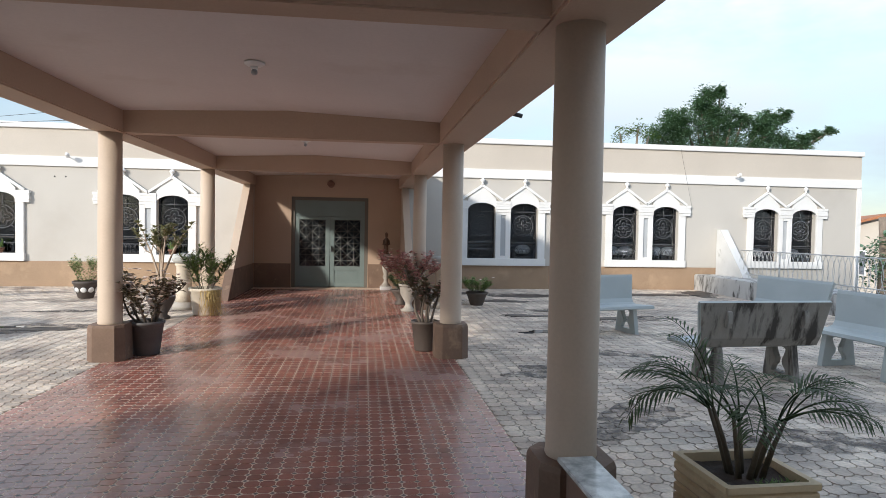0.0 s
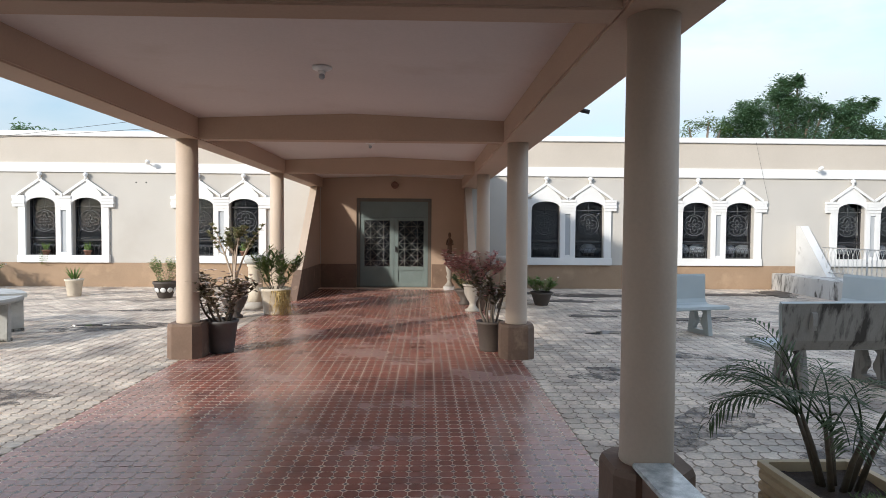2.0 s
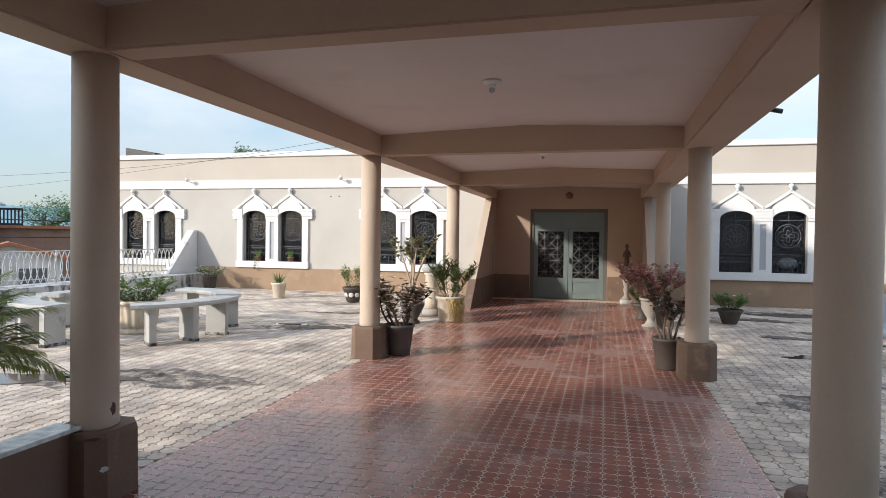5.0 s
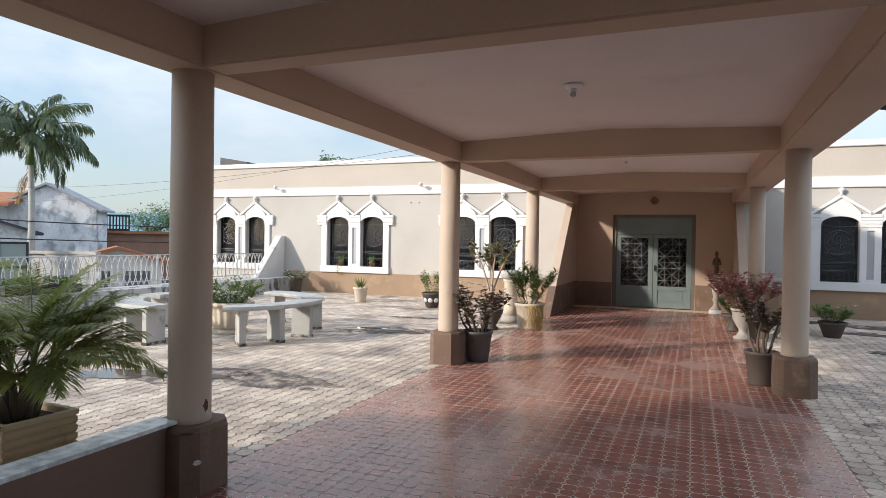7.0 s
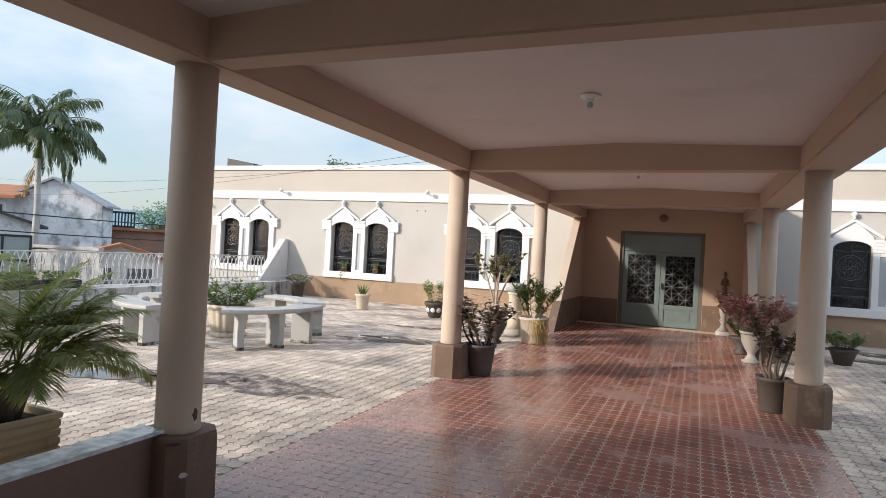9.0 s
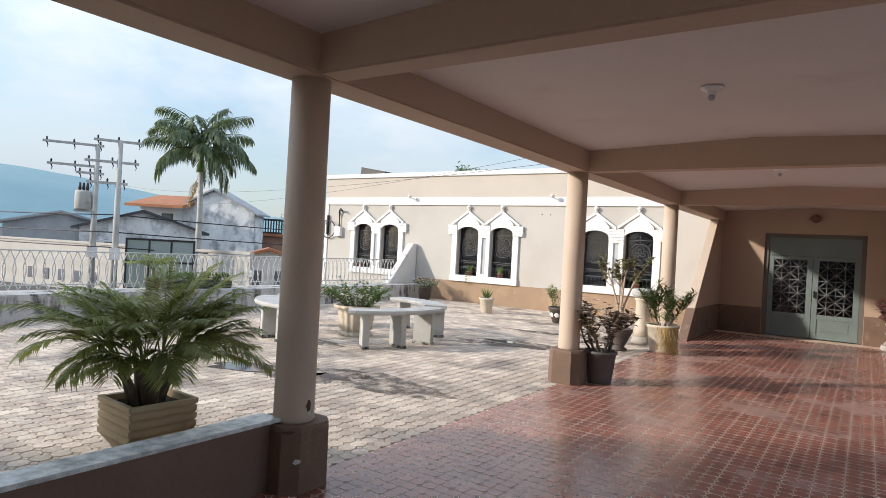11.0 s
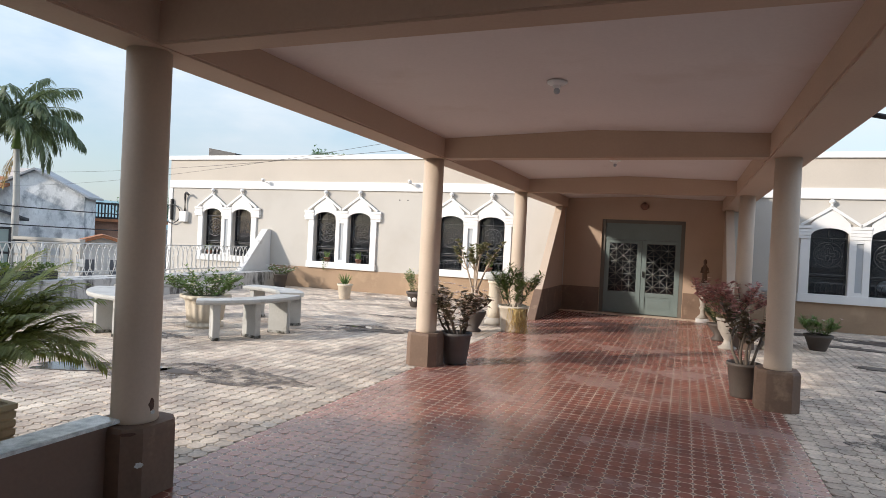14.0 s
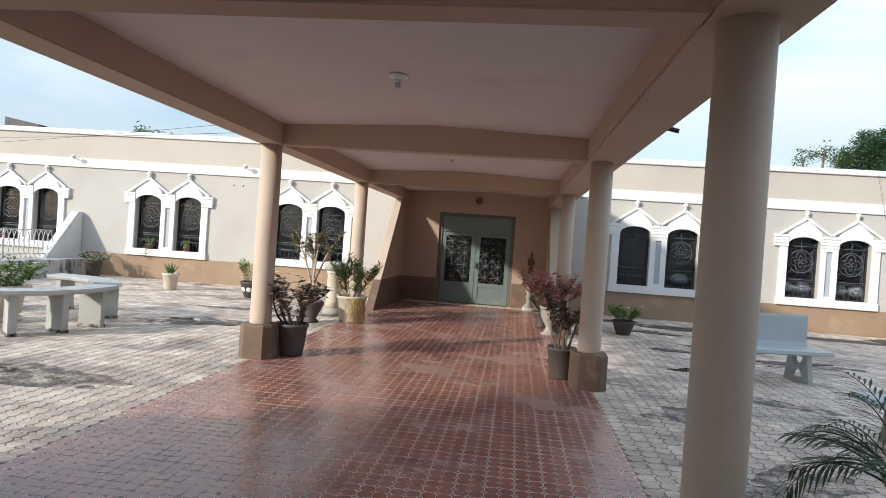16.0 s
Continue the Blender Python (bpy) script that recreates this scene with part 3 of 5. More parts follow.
def column(x, y):
    c = thing("column", "round cream column on an octagonal brown plinth", "column", (x, y, 0), "porch columns", "structure")
    bm = lathe(B(), [(0.128, 0.41), (0.137, 0.43), (0.133, 0.46), (0.132, 1.5), (0.128, 2.66)], 32)
    part("shaft", bm, M_COLUMN, c)
    h, k = 0.208, 0.085
    bm = B()
    oct8 = [(h - k, -h), (h, -h + k), (h, h - k), (h - k, h), (-h + k, h), (-h, h - k), (-h, -h + k), (-h + k, -h)]
    low, mid, top = ([bm.verts.new((a * s, b * s, z)) for a, b in oct8] for s, z in ((1.0, -0.01), (0.985, 0.39), (0.93, 0.42)))
    for p, q in ((low, mid), (mid, top)):
        for i in range(8):
            bm.faces.new((p[i], p[(i + 1) % 8], q[(i + 1) % 8], q[i]))
    bm.faces.new(top)
    bm.faces.new(low[::-1])
    part("plinth", bm, M_PLINTH, c, "brown octagonal plinth with worn paint")
    return c


porch_columns = [column(x, y) for x, y in COLS]


def flake(at, right, up, out, w, h, seed):
    """A ragged thin patch where paint has come off."""
    r = random.Random(seed)
    bm = B()
    right, up, out = Vector(right), Vector(up), Vector(out)
    ring = []
    for i in range(14):
        a = 2 * math.pi * i / 14
        q = r.uniform(0.7, 1.15)
        u = w * q * math.cos(a)
        ring.append(Vector(at) + right * u + up * h * q * math.sin(a) - out * u * u * (3.7 if w < 0.024 else 0))
    back = [bm.verts.new(p - out * 0.006) for p in ring]
    top = [bm.verts.new(p + out * 0.0015) for p in ring]
    bm.faces.new(top)
    for i in range(14):
        bm.faces.new((back[i], back[(i + 1) % 14], top[(i + 1) % 14], top[i]))
    return bm


M_RAW = mat("bare_brown_mortar", (0.13, 0.075, 0.055), 0.9, 20, 0.4, fine=90, bump=0.4)
worn = porch_columns[0]
part("paint_chip", flake((0.1335, 0.0, 0.53), (0, 1, 0), (0, 0, 1), (1, 0, 0), 0.022, 0.038, 3), M_RAW, worn, "brown patch of flaked paint")
part("paint_chip", flake((0.1345, 0.01, 0.478), (0, 1, 0), (0, 0, 1), (1, 0, 0), 0.016, 0.012, 8), M_CAP, worn, "pale patch of flaked paint")
part("paint_chip", flake((0.195, -0.135, 0.21), (0.7071, 0.7071, 0), (0, 0, 1), (0.7071, -0.7071, 0), 0.025, 0.016, 5), M_CAP, worn, "pale patch of flaked paint")
part("paint_chip", flake((0.148, -0.180, 0.394), (0.7071, 0.7071, 0), (0, 0, 1), (0.7071, -0.7071, 0), 0.045, 0.012, 6), M_RAW, worn, "brown patch of flaked paint")
for x, tag in ((-2.79, "west"), (1.295, "east")):
    bm = box(B(), x - 0.07, x + 0.07, -1.66, 2.58, -0.01, 0.43)
    solid("low_wall_" + tag, bm, M_LOWWALL, "dark brown low wall between the porch columns", "wall")
    bm = box(B(), x - 0.095, x + 0.095, -1.66, 2.62, 0.43, 0.455, 0.005)
    solid("low_wall_cap_" + tag, bm, M_CAP, "speckled grey granite capping slab on the low wall", "trim")
for x0, x1, tag in ((-2.78, -2.62, "west"), (1.19, 1.35, "east")):
    bm = prism(B(), [(13.15, -0.01), (FY, -0.01), (FY, BEAM_Z), (15.75, BEAM_Z)], x1 - x0, Matrix(((0, 1, 0, x0), (1, 0, 0, 0), (0, 0, 1, 0), (0, 0, 0, 1))))
    wing = solid("wing_wall_" + tag, bm, M_PORCHSHADE, "peach wing wall with a slanting cream front edge", "wall")
    s = (15.75 - 13.15) / BEAM_Z
    bm = prism(B(), [(13.15 + 0.63 * s, 0.63), (13.15 + 0.63 * s - 0.012, 0.63), (15.75 - 0.012, BEAM_Z), (15.75, BEAM_Z)], x1 - x0 + 0.01,
               Matrix(((0, 1, 0, x0 - 0.005), (1, 0, 0, 0), (0, 0, 1, 0), (0, 0, 0, 1))))
    part("edge_band", bm, M_COLUMN, wing, "pale cream slanting edge")
    bm = prism(B(), [(13.14, 0.0), (FY, 0.0), (FY, 0.63), (13.14 + 0.63 * s, 0.63)], x1 - x0 + 0.02, Matrix(((0, 1, 0, x0 - 0.01), (1, 0, 0, 0), (0, 0, 1, 0), (0, 0, 0, 1))))
    part("dado", bm, M_PLINTH, wing, "dark brown painted foot")
for a, b in ((-2.61, DX0 - 0.01), (DX1 + 0.01, 1.18)):
    bm = box(B(), a, b, FY - 0.015, FY, 0.0, 0.63)
    solid("dado_porch", bm, M_PLINTH, "dark brown dado beside the double door", "baseboard")

# double door
door = thing("door_1", "closed grey-green metal double door with glazed star grilles", "door", ((DX0 + DX1) / 2, FY, 0), "", "structure")
DW = (DX1 - DX0) / 2
bm = B()
for s in (-1, 1):
    x0, x1 = sorted((s * DW, s * (DW - 0.09)))
    box(bm, x0, x1, 0.05, 0.17, 0.0, DTOP, 0.006)
box(bm, -DW + 0.09, DW - 0.09, 0.05, 0.17, DTOP - 0.09, DTOP, 0.006)
part("door_frame", bm, mat("brown_grey_frame_paint", (0.14, 0.125, 0.105), 0.55, 2.0, 0.2, fine=30), door, "dull brown-grey metal frame")
bm = box(B(), -DW + 0.09, DW - 0.09, 0.09, 0.13, 1.92, DTOP - 0.09)
box(bm, -DW + 0.09, DW - 0.09, 0.07, 0.15, 1.88, 1.92, 0.004)
part("transom_panel", bm, M_DOOR, door)
for s in (-1, 1):
    a0, a1 = sorted((s * 0.004, s * (DW - 0.092)))
    mid = (a0 + a1) / 2
    bm = B()
    box(bm, a0, a0 + 0.11, 0.08, 0.13, 0.02, 1.87, 0.004)
    box(bm, a1 - 0.11, a1, 0.08, 0.13, 0.02, 1.87, 0.004)
    for z0, z1 in ((0.02, 0.14), (0.46, 0.56), (1.79, 1.87)):
        box(bm, a0 + 0.11, a1 - 0.11, 0.08, 0.13, z0, z1, 0.004)
    box(bm, a0 + 0.11, a1 - 0.11, 0.1, 0.12, 0.14, 0.46)
    box(bm, a0 + 0.18, a1 - 0.18, 0.088, 0.104, 0.2, 0.4, 0.004)
    leaf = part("leaf", bm, M_DOOR, door)
    part("pane", box(B(), a0 + 0.11, a1 - 0.11, 0.118, 0.124, 0.56, 1.79), M_GLASS, leaf, "dark glass pane")
    bm = B()
    x0, x1 = a0 + 0.11, a1 - 0.11
    nx, nz = 2, 4
    for i in range(nx):
        for j in range(nz):
            cx, cz = x0 + (x1 - x0) * (i + 0.5) / nx, 0.56 + 1.23 * (j + 0.5) / nz
            hx, hz = (x1 - x0) / nx / 2, 1.23 / nz / 2
            for k in range(4):
                a = math.pi * k / 4
                dx, dz = hx * max(-1, min(1, 1.42 * math.cos(a))), hz * max(-1, min(1, 1.42 * math.sin(a)))
                tube(bm, [(cx - dx, 0.1, cz - dz), (cx + dx, 0.1, cz + dz)], 0.007, seg=4)
            lathe(bm, [(0.02, -0.006), (0.024, 0.0), (0.012, 0.01)], 8, Matrix.Translation((cx, 0.095, cz)) @ pose(0, 0, 0, 90))
            for u in (-1, 1):
                tube(bm, [(cx + u * hx, 0.1, cz - hz), (cx + u * hx, 0.1, cz + hz)], 0.006, seg=4)
                tube(bm, [(cx - hx, 0.1, cz + u * hz), (cx + hx, 0.1, cz + u * hz)], 0.006, seg=4)
    part("grille", bm, M_DIMIRON, leaf, "grey star-pattern iron grille")
part("handle", box(B(), 0.03, 0.06, 0.03, 0.08, 0.95, 1.1, 0.006), M_BLACKIRON, door)

# building behind the porch
bm = B()
box(bm, -11.3, -1.7, -5.3, -5.0, -1.6, 11.2)
box(bm, 0.4, 20, -5.3, -5.0, -1.6, 11.2)
box(bm, -1.7, 0.4, -5.3, -5.0, 2.4, 11.2)
box(bm, -11.3, 20, -13.3, -13.0, -1.6, 11.2)
box(bm, -11.3, -11.0, -13.0, -5.3, -1.6, 11.2)
box(bm, 19.7, 20, -13.0, -5.3, -1.6, 11.2)
solid("wall_south", bm, M_WALL, "tall cream wall of the building behind the porch", "wall")
bm = box(B(), -11.3, 20, -13.3, -5.0, 11.2, 11.35)
solid("roof_south", bm, M_ROOF, "flat roof of the building behind the porch", "roof")
bm = box(B(), -1.68, 0.38, -5.2, -5.12, 0.0, 2.39, 0.005)
solid("door_2", bm, M_DOOR, "closed plain metal door behind the porch", "door")

# side ledges, buttresses and railings
for s, xe, xr, tag in ((-1, -11.3, -11.95, "west"), (1, 9.55, 10.3, "east")):
    a, b = sorted((xe, xr + s * 0.25))
    bm = box(B(), a, b, -4.9, FY, -1.6, 0.44, 0.02)
    solid("ledge_" + tag, bm, M_STAINWALL, "low white ledge wall streaked with black mildew", "wall")
    bm = prism(B(), [(14.85, 0.44), (FY - 0.02, 0.44), (FY - 0.02, 1.72), (FY - 0.2, 1.72)], 0.22, Matrix(((0, 1, 0, xr - 0.11), (1, 0, 0, 0), (0, 0, 1, 0), (0, 0, 0, 1))))
    solid("buttress_" + tag, bm, M_BUTT, "white sloping buttress where the railing meets the wall", "wall")


def railing(x, y0, y1, thick):
    r = thing("railing", "white iron railing with wavy bars on the ledge", "railing", (x, 0, 0), "terrace railings", "structure")
    part("top_rail", tube(B(), [(0, y0, 1.17), (0, y1, 1.17)], 0.014), M_RAIL, r)
    part("bottom_rail", tube(B(), [(0, y0, 0.55), (0, y1, 0.55)], 0.012), M_RAIL, r)
    n = int((y1 - y0) / 0.16)
    bars = []
    for k in (-1, 1):
        bm = tube(B(), [(0, k * 0.105 * math.sin(i * math.pi / 12), 0.46 + 0.72 * i / 12) for i in range(13)], thick, seg=5)
        bars.append(mesh_of("bar", bm, M_RAIL))
    for i in range(n):
        for bar in bars:
            o = new("bar", bar)
            o.parent = r
            o.location = (0, y0 + 0.16 * (i + 0.5), 0)
    for i in range(int((y1 - y0) / 2.4) + 1):
        part("post", tube(B(), [(0, y0 + 2.4 * i, 0.43), (0, y0 + 2.4 * i, 1.19)], 0.02, seg=8), M_RAIL, r)
    return r


railing(-11.95, 1.6, 15.2, 0.0105)
railing(10.3, 1.6, 15.2, 0.0065)


# ---- courtyard furniture ----
def flare(bm):
    """Widens a cast bench towards the top of its back and the front of its seat."""
    for v in bm.verts:
        v.co.x *= 1 + 0.09 * max(0.0, (v.co.z - 0.5) / 0.4) + 0.1 * max(0.0, (0.1 - v.co.y) / 0.35)


def bench(x, y, turn, back_material, label, W=0.68):
    """A cast bench: curved seat and back in one shell, on two pierced legs. It faces local -y."""
    b = thing("bench", label, "bench", (x, y, 0), "courtyard benches", "", turn)
    prof = [(-0.27, 0.405), (-0.255, 0.445), (-0.2, 0.455), (-0.05, 0.44), (0.1, 0.435), (0.17, 0.46), (0.21, 0.52), (0.28, 0.86), (0.30, 0.9)]
    thick = [(0.335, 0.885), (0.32, 0.84), (0.255, 0.5), (0.2, 0.4), (0.1, 0.375), (-0.05, 0.38), (-0.2, 0.395), (-0.24, 0.39)]
    k = Matrix(((0, 1, 0, -W), (1, 0, 0, 0), (0, 0, 1, 0), (0, 0, 0, 1)))
    bm = prism(B(), prof + thick, 2 * W, k)
    bmesh.ops.bevel(bm, geom=[e for e in bm.edges if abs(e.verts[0].co.x - e.verts[1].co.x) < 1e-5], offset=0.012, segments=2, affect="EDGES")
    flare(bm)
    shell = part("seat", bm, M_TERRAZZO, b)
    if back_material:
        bm = prism(B(), [(0.338, 0.885), (0.34, 0.885), (0.325, 0.84), (0.26, 0.5), (0.205, 0.4), (0.2, 0.4), (0.255, 0.5), (0.32, 0.84)], 2 * W - 0.03, Matrix(((0, 1, 0, -W + 0.015), (1, 0, 0, 0.001), (0, 0, 1, 0), (0, 0, 0, 1))))
        flare(bm)
        part("backrest_rear", bm, back_material, shell, "rear streaked with black mildew")
    for sx in (-1, 1):
        bm = B()
        px = sx * 0.62 * W
        m = Matrix(((0, 1, 0, px - 0.035), (1, 0, 0, 0), (0, 0, 1, 0), (0, 0, 0, 1)))
        for q in (-1, 1):
            prism(bm, [(q * 0.25, 0.0), (q * 0.07, 0.0), (q * 0.07, 0.07), (q * 0.115, 0.075), (q * 0.1, 0.12), (q * 0.055, 0.17), (q * 0.05, 0.22), (q * 0.085, 0.28), (q * 0.105, 0.34), (q * 0.07, 0.36), (q * 0.02, 0.365), (q * 0.02, 0.4), (q * 0.19, 0.4)], 0.07, m)
        prism(bm, [(-0.07, 0.0), (0.07, 0.0), (0.07, 0.07), (-0.07, 0.07)], 0.07, m)
        prism(bm, [(-0.02, 0.365), (0.02, 0.365), (0.02, 0.4), (-0.02, 0.4)], 0.07, m)
        part("leg", bm, back_material or M_TERRAZZO, b)
        bm = prism(B(), [(0.285, 0.66), (0.3, 0.62), (0.335, 0.62), (0.352, 0.67), (0.352, 0.74), (0.345, 0.79), (0.325, 0.8)], 0.05, Matrix(((0, 1, 0, px - 0.025), (1, 0, 0, 0.015), (0, 0, 1, 0), (0, 0, 0, 1))))
        part("rib", bm, back_material or M_TERRAZZO, b)
    return b


bench(4.0, 8.95, 14, None, "blue-grey cast terrazzo bench near the facade")
bench(4.41, 5.95, 183, M_STAINED, "cast concrete bench with black-streaked rear side", 0.725)
bench(6.08, 6.15, -84, None, "pale grey cast terrazzo bench on pierced legs")
bench(6.8, 8.75, -80, None, "pale grey cast terrazzo bench facing the walkway")


def arc_bench(cx, cy, r, a0, a1, legs):
    b = thing("curved_bench", "curved pale concrete bench on slab legs", "bench", (cx, cy, 0), "ring of curved benches")
    bm = B()
    n = 14
    rows = []
    for i in range(n + 1):
        a = radians(a0 + (a1 - a0) * i / n)
        rows.append([bm.verts.new((rr * math.cos(a), rr * math.sin(a), z)) for rr, z in ((r - 0.2, 0.525), (r + 0.2, 0.525), (r + 0.21, 0.555), (r + 0.2, 0.59), (r - 0.2, 0.59), (r - 0.21, 0.555))])
    for p, q in zip(rows, rows[1:]):
        for k in range(6):
            bm.faces.new((p[k], p[(k + 1) % 6], q[(k + 1) % 6], q[k]))
    bm.faces.new(rows[0][::-1])
    bm.faces.new(rows[-1])
    part("seat", bm, M_CONC, b)
    for a in legs:
        bm = box(B(), -0.17, 0.17, -0.05, 0.05, 0.0, 0.53, 0.008)
        bmesh.ops.transform(bm, matrix=pose(r * math.cos(radians(a)), r * math.sin(radians(a)), 0, 0, 0, a), verts=bm.verts[:])
        leg = part("leg", bm, M_CONC, b)
        bm = box(B(), -0.174, 0.174, -0.054, 0.054, 0.0, 0.045)
        bmesh.ops.transform(bm, matrix=pose(r * math.cos(radians(a)), r * math.sin(radians(a)), 0, 0, 0, a), verts=bm.verts[:])
        part("moss", bm, M_MOSS, leg, "dark moss along the foot")
    return b


M_MOSS = patchy(mat("dark_moss", (0.07, 0.065, 0.05), 0.95, 10, 0.4, fine=60, bump=0.3), 9.0, 0.42, 0.6, 0.95)
RC = (-7.15, 8.12)
arc_bench(*RC, 1.47, -50, 20, (-40, -18, 6))
arc_bench(*RC, 1.47, 32, 98, (41, 90))
arc_bench(*RC, 1.47, 205, 272, (212, 250, 268))
arc_bench(*RC, 1.47, 118, 190, (126, 180))


# ---- plants and pots ----
def leaf(bm, p, way, up, length, width, bend=0.15):
    """One folded leaf blade."""
    way = Vector(way).normalized()
    side = way.cross(up)
    if side.length < 1e-3:
        side = way.cross(Vector((1, 0, 0)))
    side.normalize()
    nrm = side.cross(way)
    p = Vector(p)
    a = bm.verts.new(p)
    b = bm.verts.new(p + way * length * 0.45 + side * width * 0.5 + nrm * width * 0.12)
    c = bm.verts.new(p + way * length - nrm * length * bend)
    d = bm.verts.new(p + way * length * 0.45 - side * width * 0.5 + nrm * width * 0.12)
    e = bm.verts.new(p + way * length * 0.5)
    bm.faces.new((a, b, c, e))
    bm.faces.new((a, e, c, d))


def spray(r, tilt=0.2):
    a = r.uniform(0, 2 * math.pi)
    z = r.uniform(-0.2, 1.0) + tilt
    return Vector((math.cos(a), math.sin(a), z)).normalized()


def rosette(bm, r, p, n, length, width, tilt=0.2):
    for _ in range(n):
        leaf(bm, p, spray(r, tilt), Vector((0, 0, 1)), length * r.uniform(0.7, 1.2), width * r.uniform(0.8, 1.2))


def wander(r, p, way, length, steps=5, curl=0.25, lift=0.15):
    """Points of a bent stem."""
    pts, p, way = [Vector(p)], Vector(p), Vector(way).normalized()
    for _ in range(steps):
        way = (way + Vector((r.uniform(-curl, curl), r.uniform(-curl, curl), r.uniform(-curl * 0.4, curl) + lift * 0.3))).normalized()
        p = p + way * (length / steps)
        pts.append(p.copy())
    return pts


def frond(bm, r, base, turn, length, start, end, n, leaflet, width, hang=0.35, stem=0.008, bare=0.24):
    """A feather frond: a midrib that bends from the start to the end angle over the horizon, with two rows of leaflets."""
    out = Vector((math.cos(turn), math.sin(turn), 0))
    pts = [Vector(base)]
    for i in range(12):
        e = radians(start + (end - start) * ((i + 0.5) / 12) ** 1.3)
        pts.append(pts[-1] + (out * math.cos(e) + Vector((0, 0, math.sin(e)))) * length / 12)
    tube(bm, pts, stem, stem * 0.25, seg=4)
    side = Vector((-math.sin(turn), math.cos(turn), 0))
    for i in range(n):
        s = bare + (1 - bare) * i / n
        k = min(11, int(s * 12))
        p = pts[k].lerp(pts[k + 1], s * 12 - k)
        way = (pts[k + 1] - pts[k]).normalized()
        size = leaflet * (0.4 + 0.75 * math.sin(math.pi * min(1, 0.15 + s * 0.8)))
        for q in (-1, 1):
            d = (way * 0.8 + side * q * 0.8 + Vector((0, 0, 0.2 - hang * r.uniform(0.5, 1.3)))).normalized()
            leaf(bm, p, d, Vector((0, 0, 1)), size * r.uniform(0.85, 1.15), width * r.uniform(0.8, 1.2), 0.2)


def pot_round(parent, profile, material, name="pot", label="", seg=28, ribs=0, depth=0.0):
    return part(name, lathe(B(), profile, 80 if ribs else seg, None, ribs, depth), material, parent, label)


def soil(parent, r, z):
    return part("soil", lathe(B(), [(r, z - 0.02), (r * 0.98, z), (r * 0.5, z + 0.012), (0.01, z + 0.018)], 20), M_SOIL, parent, "dark potting soil")


def bush_pot(name, label, at, profile, pot_mat, rim, top, stems, height, spread, leaf_mat, leaf_size, per_stem, flower_mat=None, flowers=0, seed=1, thick=0.018, ribs=0, depth=0.0, fork=2, low=2, ratio=0.38):
    """A potted shrub: pot, soil, branching stems, leaf tufts and flowers."""
    r = random.Random(seed)
    t = thing(name, label, "potted plant", at, "courtyard potted plants")
    pot_round(t, profile, pot_mat, ribs=ribs, depth=depth)
    soil(t, rim, top)
    tips = []
    for k in range(stems):
        a = 2 * math.pi * (k + r.uniform(-0.3, 0.3)) / stems
        pts = wander(r, (0.35 * rim * math.cos(a), 0.35 * rim * math.sin(a), top), (spread * math.cos(a), spread * math.sin(a), height), math.hypot(height, spread) * r.uniform(0.5, 0.75))
        bm = tube(B(), pts, thick * r.uniform(0.8, 1.2), thick * 0.55)
        for _ in range(fork):
            tw = wander(r, pts[-1 - r.randrange(2)], (spread * math.cos(a + r.uniform(-1.2, 1.2)), spread * math.sin(a + r.uniform(-1.2, 1.2)), height * r.uniform(0.5, 1.1)), math.hypot(height, spread) * r.uniform(0.3, 0.5), 4)
            tube(bm, tw, thick * 0.6, thick * 0.3, 5)
            tips += tw[1:]
        tips += pts[low:]
        part("stem", bm, M_TWIG, t)
    bm = B()
    for p in tips:
        rosette(bm, r, p, per_stem, leaf_size, leaf_size * ratio)
    part("foliage", bm, leaf_mat, t)
    if flower_mat:
        bm = B()
        for _ in range(flowers):
            p = r.choice(tips) + Vector((r.uniform(-0.09, 0.09), r.uniform(-0.09, 0.09), r.uniform(0.02, 0.1)))
            for k in range(5):
                a = 2 * math.pi * k / 5
                leaf(bm, p, (math.cos(a), math.sin(a), 0.5), Vector((0, 0, 1)), 0.045, 0.04)
        part("blossom", bm, flower_mat, t)
    return t


M_DULLLEAF = mat("dusty_olive_leaf", (0.28, 0.275, 0.13), 0.5, 4, 0.3, fine=40, pieces="island", piece_amount=0.5, bump=0)
leafy(M_DULLLEAF, (0.26, 0.24, 0.13))
M_OLEANDER = mat("narrow_green_leaf", (0.10, 0.145, 0.05), 0.45, 4, 0.3, fine=40, pieces="island", piece_amount=0.5, bump=0)
leafy(M_OLEANDER, (0.18, 0.24, 0.06))
M_ROSELEAF = mat("dark_bronze_leaf", (0.12, 0.105, 0.06), 0.5, 4, 0.3, fine=40, pieces="island", piece_amount=0.5, bump=0)
leafy(M_ROSELEAF, (0.16, 0.10, 0.06))
P_TUB = [(0.15, 0.0), (0.155, 0.02), (0.2, 0.37), (0.215, 0.375), (0.215, 0.41), (0.195, 0.41), (0.185, 0.34)]
bush_pot("desert_rose", "desert rose with pale blossoms in a dark grey tub", (-2.42, 7.62, 0), P_TUB, M_GREYPOT, 0.18, 0.35, 9, 0.46, 0.52, M_ROSELEAF, 0.1, 5, M_PINK, 260, 3, 0.017, fork=4, low=2, ratio=0.5)
bush_pot("desert_rose", "sparse desert rose with bare stems in a brown tub", (1.03, 7.72, 0), [(r * 0.86, z * 0.95) for r, z in P_TUB], M_BROWNPOT, 0.15, 0.33, 6, 0.55, 0.36, M_ROSELEAF, 0.10, 6, M_REDLEAF, 30, 8, 0.019, fork=2, low=4, ratio=0.5)
P_CREAM = [(0.2, 0.0), (0.21, 0.03), (0.26, 0.42), (0.285, 0.43), (0.285, 0.48), (0.26, 0.48), (0.25, 0.4)]
